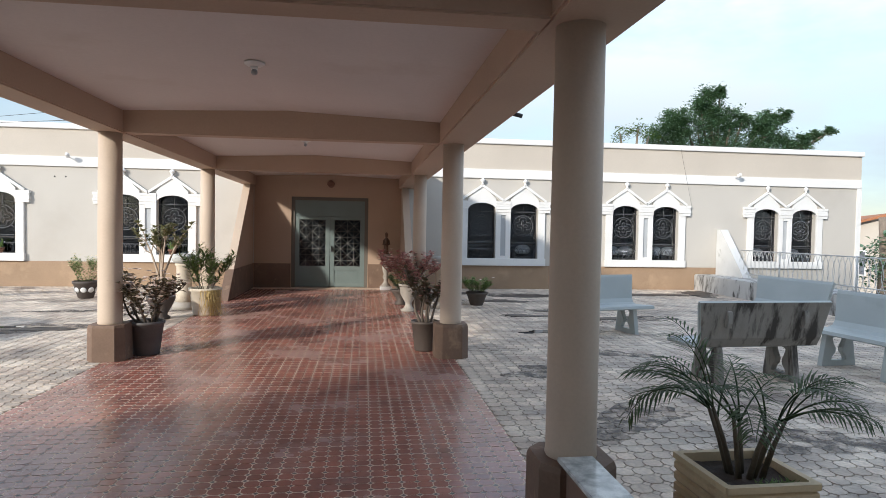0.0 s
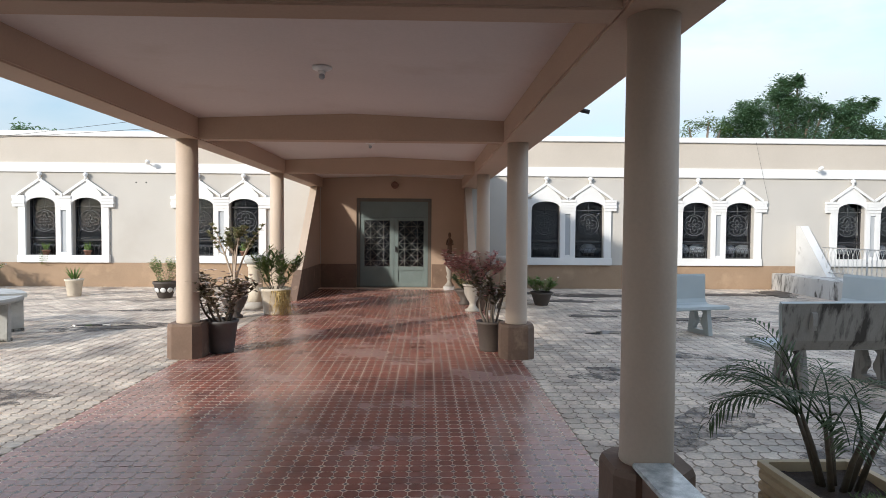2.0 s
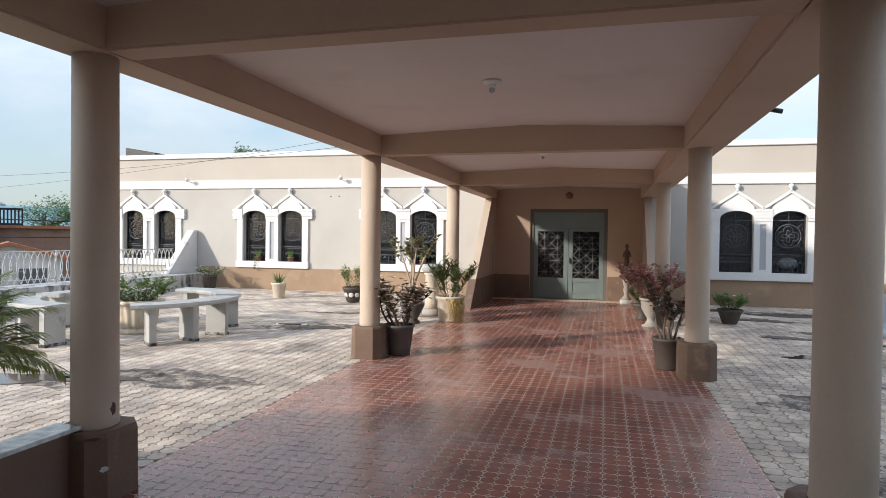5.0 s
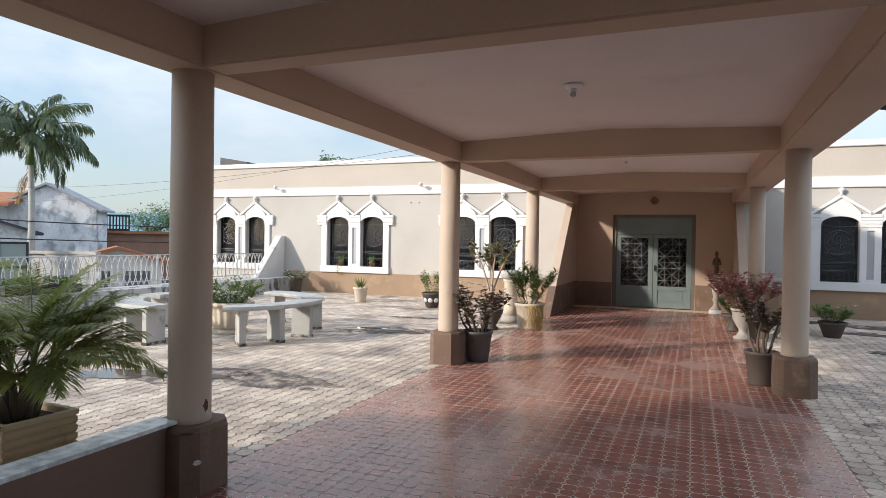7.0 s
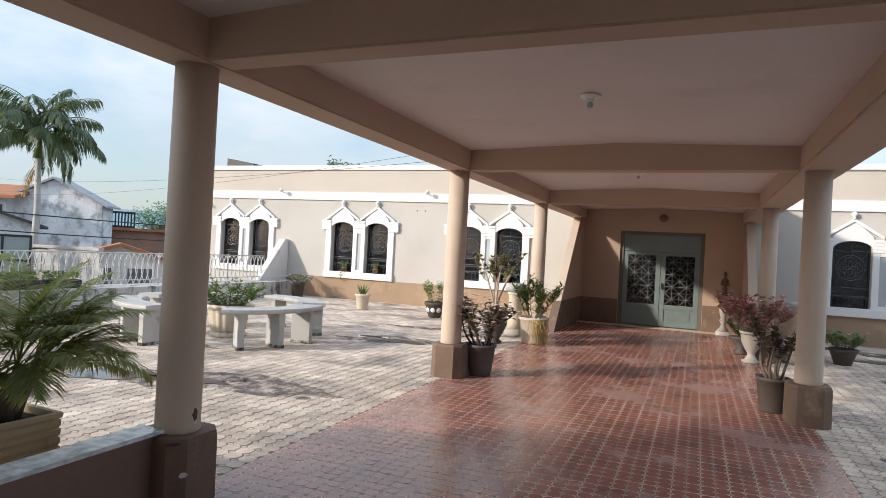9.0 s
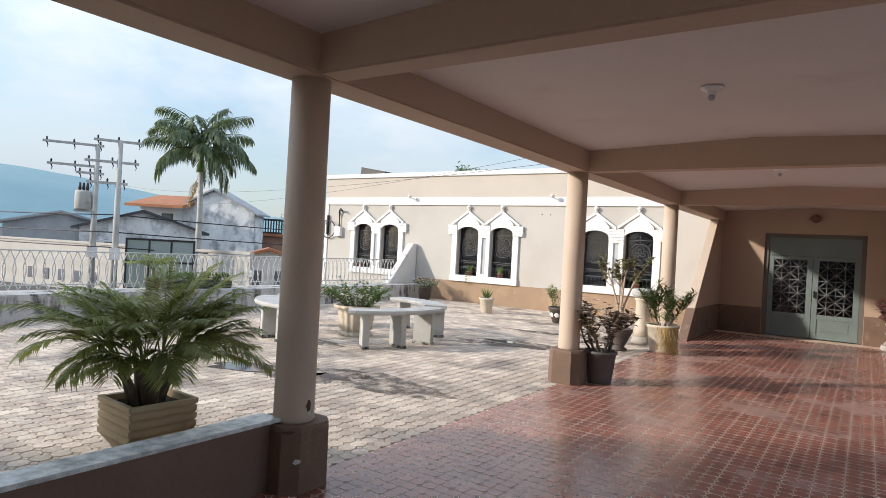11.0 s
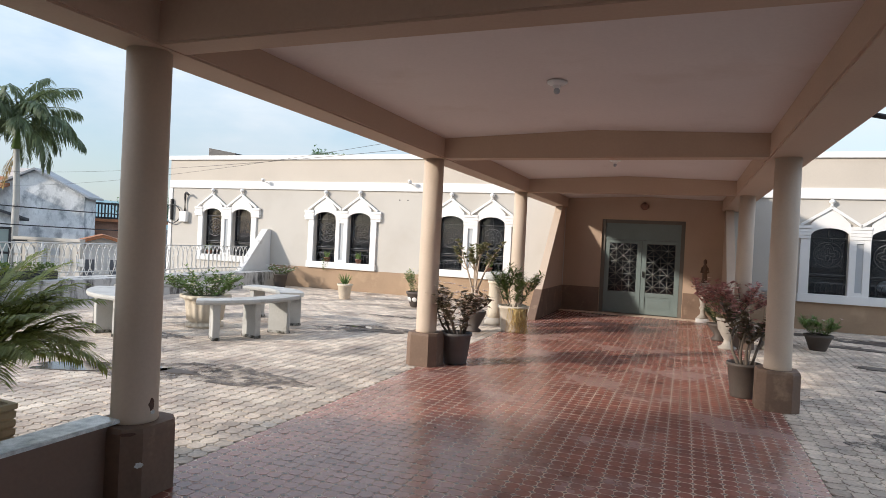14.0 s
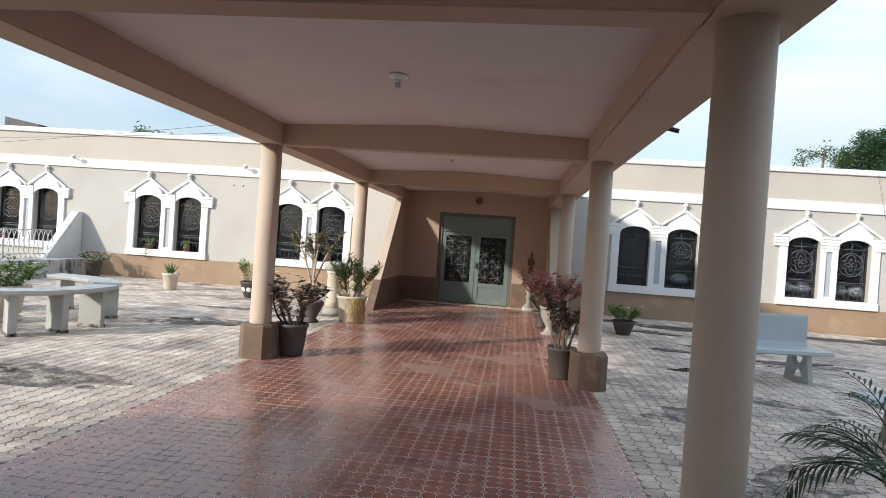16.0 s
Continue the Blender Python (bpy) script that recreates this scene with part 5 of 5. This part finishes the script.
# ---- street and distance ----
t = thing("boundary_wall", "long beige boundary wall along the street", "wall", (0, 0, 0), "", "structure")
bm = B()
p0, p1 = Vector((-62, 11.5, 0)), Vector((-22.7, 18.2, 0))
ang = math.atan2(p1.y - p0.y, p1.x - p0.x)
box(bm, 0, (p1 - p0).length, 0, 0.2, -1.62, 0.85)
box(bm, 0, (p1 - p0).length, -0.05, 0.25, 0.85, 0.97)
bmesh.ops.transform(bm, matrix=pose(p0.x, p0.y, 0, 0, 0, math.degrees(ang)), verts=bm.verts[:])
part("wall", bm, M_WALL, t)
r = random.Random(2)
for k in range(5):
    # dark boxes on the wall face, painted as the shade inside openings
    bm = box(B(), 24 + k * 1.3, 24.5 + k * 1.3, -0.03, 0.02, -1.2, -0.6)
    bmesh.ops.transform(bm, matrix=pose(p0.x, p0.y, 0, 0, 0, math.degrees(ang)), verts=bm.verts[:])
    part("opening", bm, M_DARK, t, "dark box painted as a shaded opening")
# lettering on the wall cannot be read: plain bars
for row, n in ((0.42, 5), (0.02, 7)):
    for k in range(n):
        bm = box(B(), 36.0 + k * 0.62, 36.4 + k * 0.62, -0.025, 0.0, row - 0.16, row + 0.14)
        bmesh.ops.transform(bm, matrix=pose(p0.x, p0.y, 0, 0, 0, math.degrees(ang)), verts=bm.verts[:])
        part("letter_bar", bm, M_GREYPANEL, t)


def gable_house(name, label, x, y, turn, w, d, h, ridge, wall, roof, windows):
    """A house with a gable towards local -y."""
    t = thing(name, label, "house", (x, y, -1.62), "street houses", "", turn)
    part("wall", prism(B(), [(-w / 2, 0), (w / 2, 0), (w / 2, h), (0, h + ridge), (-w / 2, h)], d), wall, t)
    bm = B()
    for s in (-1, 1):
        prism(bm, [(0, h + ridge + 0.16), (0, h + ridge + 0.02), (s * (w / 2 + 0.4), h - 0.15), (s * (w / 2 + 0.4), h - 0.01)], d + 0.6, Matrix.Translation((0, -0.3, 0)))
    part("roof", bm, roof, t)
    for wx, wz, ww, wh in windows:
        win = part("window", box(B(), wx - ww / 2 - 0.08, wx + ww / 2 + 0.08, -0.06, 0.0, wz - 0.08, wz + wh + 0.08), M_WHITE, t)
        # opaque pane that carries the room's darkness in its colour
        part("pane", box(B(), wx - ww / 2, wx + ww / 2, -0.09, -0.055, wz, wz + wh), M_DARK, win)
    return t


M_OLDWHITE = mat("peeling_white_plaster", (0.78, 0.79, 0.79), 0.85, 0.8, 0.3, fine=8, bump=0.2, spot=(0.32, 0.34, 0.36), spot_at=(0.5, 0.66), spot_scale=1.3, stretch=(1, 1, 0.8))
M_GREYROOF = mat("grey_sheet_roof", (0.36, 0.38, 0.40), 0.6, 1.0, 0.3, fine=6)
M_DARKROOF = mat("dark_weathered_roof", (0.075, 0.078, 0.085), 0.8, 1.0, 0.3, fine=6)
M_BRICK = mat("raw_brick_wall", (0.34, 0.19, 0.13), 0.9, 1.2, 0.35, fine=12)
gable_house("town_house", "two-storey house with a peeling white gable wall", -40.5, 28.8, 31, 6.2, 2, 5.1, 1.6, M_OLDWHITE, M_GREYROOF, ())
t = thing("town_house", "white two-storey house with orange tile roof", "house", (-43.3, 26.0, -1.62), "street houses", "", 31)
part("wall", box(B(), -1.4, 1.35, 0, 7, 0, 5.3), M_WHITE, t)
part("parapet", box(B(), 0.9, 2.5, 3.5, 5.0, 5.3, 7.0), M_WHITE, t)
part("roof", prism(B(), [(-0.9, 5.15), (-0.9, 5.35), (4.0, 6.35), (4.0, 6.15)], 4.4, Matrix(((0, 1, 0, -2.1), (1, 0, 0, 0), (0, 0, 1, 0), (0, 0, 0, 1)))), M_ROOFTILE, t, "orange clay tile roof")
w = part("window", box(B(), 0.3, 1.15, -0.06, 0.0, 3.7, 4.75), M_BROWNPOT, t)
# opaque pane too, darkness of the room painted on
part("pane", box(B(), 0.38, 1.07, -0.1, -0.05, 3.78, 4.67), M_DARK, w)
part("wall_unit", box(B(), 2.4, 3.2, -1.0, -0.5, 2.2, 2.8, 0.03), M_WHITE, t, "white air conditioner")
gable_house("grey_house", "low grey house with a shallow gable roof", -34.4, 19.8, 60, 6.4, 8, 3.4, 1.0, M_OLDWHITE, M_DARKROOF, ((-1.6, 1.9, 0.7, 0.7), (1.9, 1.6, 1.3, 0.9)))
gable_house("blue_shed", "blue-grey sheet metal shed by the street", -41.5, 18.5, 64, 6, 8, 3.5, 0.7, M_GREYROOF, M_GREYROOF, ((1.0, 1.2, 1.4, 1.2),))
gable_house("tiled_kiosk", "low street building with orange tile roof", -23.6, 20.0, 51, 3.6, 3, 2.15, 0.5, M_WHITE, M_ROOFTILE, ((-0.8, 0.9, 1.0, 0.8), (0.8, 0.9, 1.0, 0.8)))
t = thing("brick_house", "raw brick house with a black roof railing", "house", (-39.4, 32.8, -1.62), "street houses", "", 51)
part("wall", box(B(), -1.5, 4.5, 0, 6, 0, 3.5), M_BRICK, t)
part("roof_edge", box(B(), -1.6, 4.7, -0.3, 6, 3.5, 3.7), M_ROOFTILE, t)
part("railing_frame", box(B(), -0.9, 1.3, 0.4, 0.5, 3.7, 3.85), M_BLACKIRON, t)
part("railing_top", box(B(), -0.9, 1.3, 0.4, 0.5, 4.75, 4.9), M_BLACKIRON, t)
for k in range(11):
    part("rail_bar", box(B(), -0.9 + 0.21 * k, -0.8 + 0.21 * k, 0.4, 0.5, 3.8, 4.8), M_BLACKIRON, t)
# framed panel on the street
t = thing("framed_screen", "green glazed screen in a black frame on the street", "screen", (-25.6, 15.6, -1.62), "", "", 45)
M_GREENGLASS = mat("greenish_sheet", (0.30, 0.37, 0.35), 0.4, 1, 0.15)
for a, b in ((-1.45, -1.37), (-0.5, -0.42), (0.42, 0.5), (1.37, 1.45)):
    part("post", box(B(), a, b, 0, 0.1, 0, 2.95), M_BLACKIRON, t)
for z in (0.7, 1.9, 2.88):
    part("bar", box(B(), -1.45, 1.45, 0.01, 0.09, z, z + 0.09), M_BLACKIRON, t)
part("sheet", box(B(), -1.4, 1.4, 0.03, 0.06, 0.75, 2.9), M_GREENGLASS, t)


def power_pole(x, y, top, turn, arms, gear):
    t = thing("power_pole", "pale steel power pole with crossarms and insulators", "power pole", (x, y, -1.62), "street power poles", "", turn)
    part("mast", tube(B(), [(0, 0, 0), (0, 0, top)], 0.15, 0.1, 10), M_CONC, t)
    for drop, a, b in arms:
        z = top + drop
        arm = part("crossarm", box(B(), a, b, -0.06, 0.06, z, z + 0.1), M_CONC, t)
        for k in range(3):
            xx = a + 0.15 + (b - a - 0.3) * k / 2
            part("dropper", tube(B(), [(xx, 0, z), (xx + 0.05, 0, z - 0.12), (xx + 0.02, 0, z - 0.22)], 0.03, 0.02, 6), M_BLACKIRON, arm)
            part("insulator", lathe(B(), [(0.02, 0.1), (0.05, 0.13), (0.03, 0.16), (0.05, 0.19), (0.03, 0.22), (0.015, 0.25)], 8, Matrix.Translation((xx, 0, z))), M_BLACKIRON, arm)
    if gear:
        tr = part("transformer", lathe(B(), [(0.3, 0.0), (0.34, 0.05), (0.34, 0.75), (0.3, 0.85)], 14, Matrix.Translation((-0.46, 0, top - 2.9))), M_CONC, t)
        part("bracket", box(B(), -0.8, 0.0, -0.12, 0.12, top - 3.0, top - 2.9), M_CONC, t)
        for k in range(3):
            part("bushing", lathe(B(), [(0.05, 0.85), (0.07, 0.95), (0.04, 1.2)], 8, Matrix.Translation((-0.61 + 0.15 * k, 0, top - 2.9))), M_BLACKIRON, tr)
    part("box", box(B(), -0.2, 0.2, -0.3, -0.12, 2.0, 2.5, 0.01), M_LAMP, t)
    return t


power_pole(-26.18, 13.89, 7.05, 60, ((-0.05, -1.0, 0.85), (-0.95, -1.3, 0.75), (-1.85, -1.2, 0.35)), False)
power_pole(-28.3, 14.0, 7.0, 60, ((-0.05, -2.1, 0.25), (-1.0, -1.9, 0.2), (-1.3, -0.8, 0.3)), True)


def cable(a, b, sag, r=0.012):
    a, b = Vector(a), Vector(b)
    t = thing("cable", "thin black overhead cable", "cable", a, "overhead cables")
    pts = [(b - a) * (i / 16) + Vector((0, 0, -sag * 4 * (i / 16) * (1 - i / 16))) for i in range(17)]
    part("wire", tube(B(), pts, r, seg=5), M_BLACKIRON, t)


cable((-2.88, 7.0, 2.74), (-26.18, 13.89, 3.6), 0.35, 0.0028)
cable((-2.88, 6.4, 2.72), (-26.18, 13.89, 3.1), 0.45, 0.0022)
for z in (2.3, 1.55, 0.9):
    cable((-70, 6.0, z + 0.5), (-26.18, 13.89, z), 0.25, 0.025)
    cable((-26.18, 13.89, z), (-20, 40.0, z + 0.3), 0.3, 0.025)

cable((9.0, FY - 0.09, 3.95), (9.36, FY - 0.12, 2.35), 0.02, 0.003)
# flat black discs stand for the dark inside two anchor holes
for x in (-7.42, -7.16):
    bm = lathe(B(), [(0.02, 0.0), (0.02, 0.004), (0.012, 0.006)], 10, Matrix.Translation((x, FY - 0.001, 2.74)) @ pose(0, 0, 0, 90))
    tagged(new("anchor_plug", mesh_of("anchor_plug", bm, M_BLACKIRON)), "small dark disc painted as an anchor hole in the facade wall", "plug", "facade anchor plugs")

# street palm
r = random.Random(17)
M_ROYAL = mat("dusty_palm_leaf", (0.14, 0.19, 0.105), 0.5, 3, 0.35, fine=30, pieces="island", piece_amount=0.45, bump=0)
leafy(M_ROYAL, (0.22, 0.28, 0.12))
t = thing("royal_palm", "tall palm with a full feathery crown in the street", "palm tree", (-26.05, 17.7, -1.62))
part("trunk", tube(B(), [(0, 0, 0), (0.05, 0, 2.0), (0.05, 0.05, 4.2), (0.0, 0.0, 6.3)], 0.17, 0.11, 12), M_CONC, t, "pale grey ringed trunk")
part("crownshaft", tube(B(), [(0.0, 0.0, 6.25), (0.0, 0.0, 6.8), (0.0, 0.0, 7.4)], 0.16, 0.08, 10), M_LEAF, t, "green crownshaft")
for k in range(22):
    bm = B()
    e0 = 8 + 78 * (k / 21) ** 0.8
    frond(bm, r, (0.0, 0.0, 7.1 + 0.015 * k), 2 * math.pi * k * 0.382, r.uniform(2.6, 3.2), e0, e0 - r.uniform(75, 125), 46, 0.85, 0.085, 1.25, 0.035)
    part("frond", bm, M_ROYAL, t)
bm = B()
frond(bm, r, (0.0, 0.0, 6.1), math.pi * 0.95, 1.9, -30, -80, 30, 0.35, 0.05, 0.9, 0.03)
part("dead_frond", bm, M_DRY, t, "brown hanging dead frond")


M_TREE = mat("sunlit_tree_leaf", (0.17, 0.29, 0.185), 0.5, 0.8, 0.35, dark=(0.09, 0.17, 0.10), fine=10, pieces="island", piece_amount=0.35, bump=0)
leafy(M_TREE, (0.16, 0.25, 0.09))


def broad_tree(x, y, base, lobes, leaf_size, n, seed, label, leaves=M_TREE):
    """A tree with tapered trunk, limbs to each lobe and clumped leaves."""
    r = random.Random(seed)
    t = thing("tree", label, "tree", (x, y, base), "trees behind the facade")
    part("trunk", tube(B(), [(0, 0, 0), (0.1, 0, 2.0), (0, 0.1, 4.0)], 0.3, 0.2, 10), M_BARK, t)
    for lx, ly, lz, lr in lobes:
        top = Vector((lx, ly, lz))
        part("limb", tube(B(), [(0, 0.1, 3.6), Vector((lx * 0.4, ly * 0.4, 3.6 + (lz - 3.6) * 0.55)), top], 0.16, 0.04, 7), M_BARK, t)
        bm = B()
        clumps = []
        for _ in range(int(9 + 24 * lr)):
            d = Vector((r.gauss(0, 1), r.gauss(0, 1), r.gauss(0, 1))).normalized()
            clumps.append((top + Vector((d.x, d.y, d.z * 1.05 - 0.25)) * lr * r.uniform(0.25, 1.15), lr * r.uniform(0.18, 0.34)))
        for c, cr in clumps:
            for _ in range(n):
                p = c + Vector((r.gauss(0, 0.5), r.gauss(0, 0.5), r.gauss(0, 0.4))) * cr * 1.5
                leaf(bm, p, spray(r, -0.2), Vector((0, 0, 1)), leaf_size * r.uniform(0.6, 1.3), leaf_size * 0.4)
        part("crown", bm, leaves, t)


broad_tree(19.5, 32.0, -1.62, [(-3.4, 0, 8.7, 0.7), (-2.6, 0.3, 9.4, 0.75), (-2.0, 0, 9.5, 0.75), (-0.85, 0.2, 10.2, 0.85), (-0.4, 0, 10.8, 0.6), (0.15, 0, 11.1, 0.32), (-1.1, 0, 8.8, 1.3), (0.9, 0, 9.6, 0.7), (1.6, 0, 9.65, 0.35),
                               (0.9, 0.5, 8.7, 1.2), (2.6, 0, 9.2, 0.95), (3.15, 0.2, 9.8, 0.6), (4.0, 0, 9.95, 0.35), (3.15, 0, 8.5, 1.0), (4.3, 0, 8.3, 0.65), (5.3, 0, 8.5, 0.5), (6.1, 0.2, 8.9, 0.4), (6.9, 0, 9.15, 0.28),
                               (-2.6, 0, 8.3, 1.0), (1.8, 0, 8.0, 1.3), (-0.6, 0, 7.8, 1.5), (-0.5, 0.1, 10.2, 0.7), (-0.1, 0, 9.5, 0.9), (3.2, 0.1, 9.2, 0.8), (-2.3, 0, 9.0, 0.8)], 0.21, 64, 51, "dark green spreading tree behind the facade", M_TREE)
broad_tree(14.2, 31.0, -1.62, [(-0.7, 0, 8.4, 0.6), (0.3, 0, 8.7, 0.55), (0.9, 0, 8.3, 0.5)], 0.2, 12, 57, "thin pale-leaved tree behind the facade", M_LEAF)
broad_tree(-18.8, 30.0, -1.62, [(0, 0, 7.2, 0.8), (0.8, 0, 7.1, 0.8), (-0.7, 0, 7.0, 0.7)], 0.3, 70, 52, "small tree top showing above the parapet")
broad_tree(-48.0, 44.0, -1.62, [(0, 0, 5.0, 2.0), (3, 0, 4.8, 1.8), (6, 1, 5.2, 1.8)], 0.4, 24, 53, "distant green tree among the houses")
broad_tree(20.9, 22.0, -1.62, [(0, 0, 2.4, 1.3), (1.8, 0, 2.2, 1.2)], 0.3, 24, 54, "low green tree beside the building corner")
gable_house("far_house", "small pale house with a brown tile roof", 27.5, 29.0, -30, 7, 8, 3.3, 1.0, M_FRIEZE, M_ROOFTILE, ((-1.5, 1.2, 1.0, 1.2), (1.5, 1.2, 1.0, 1.2)))

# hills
# haze of the distance is put into the blue base colour
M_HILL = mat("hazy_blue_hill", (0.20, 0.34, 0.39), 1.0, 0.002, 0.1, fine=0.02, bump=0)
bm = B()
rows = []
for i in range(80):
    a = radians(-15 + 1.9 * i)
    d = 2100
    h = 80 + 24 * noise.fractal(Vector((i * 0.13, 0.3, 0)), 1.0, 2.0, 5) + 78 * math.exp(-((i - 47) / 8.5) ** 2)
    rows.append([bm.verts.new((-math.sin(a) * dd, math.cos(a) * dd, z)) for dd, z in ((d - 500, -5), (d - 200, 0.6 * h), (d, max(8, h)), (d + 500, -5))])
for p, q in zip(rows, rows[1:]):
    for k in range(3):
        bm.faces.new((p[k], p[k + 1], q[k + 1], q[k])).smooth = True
solid("backdrop", bm, M_HILL, "mountain ridge beyond the town, distance haze painted into its blue colour", "hills")


# ---- single floor pieces ----
for cells, one, parent in ((red_close, red_one, floor), (pave_close, pave_one, pavement)):
    for x, y, dz in cells:
        o = new(one.name, one)
        o.parent = parent
        o.location = (x, y, dz)
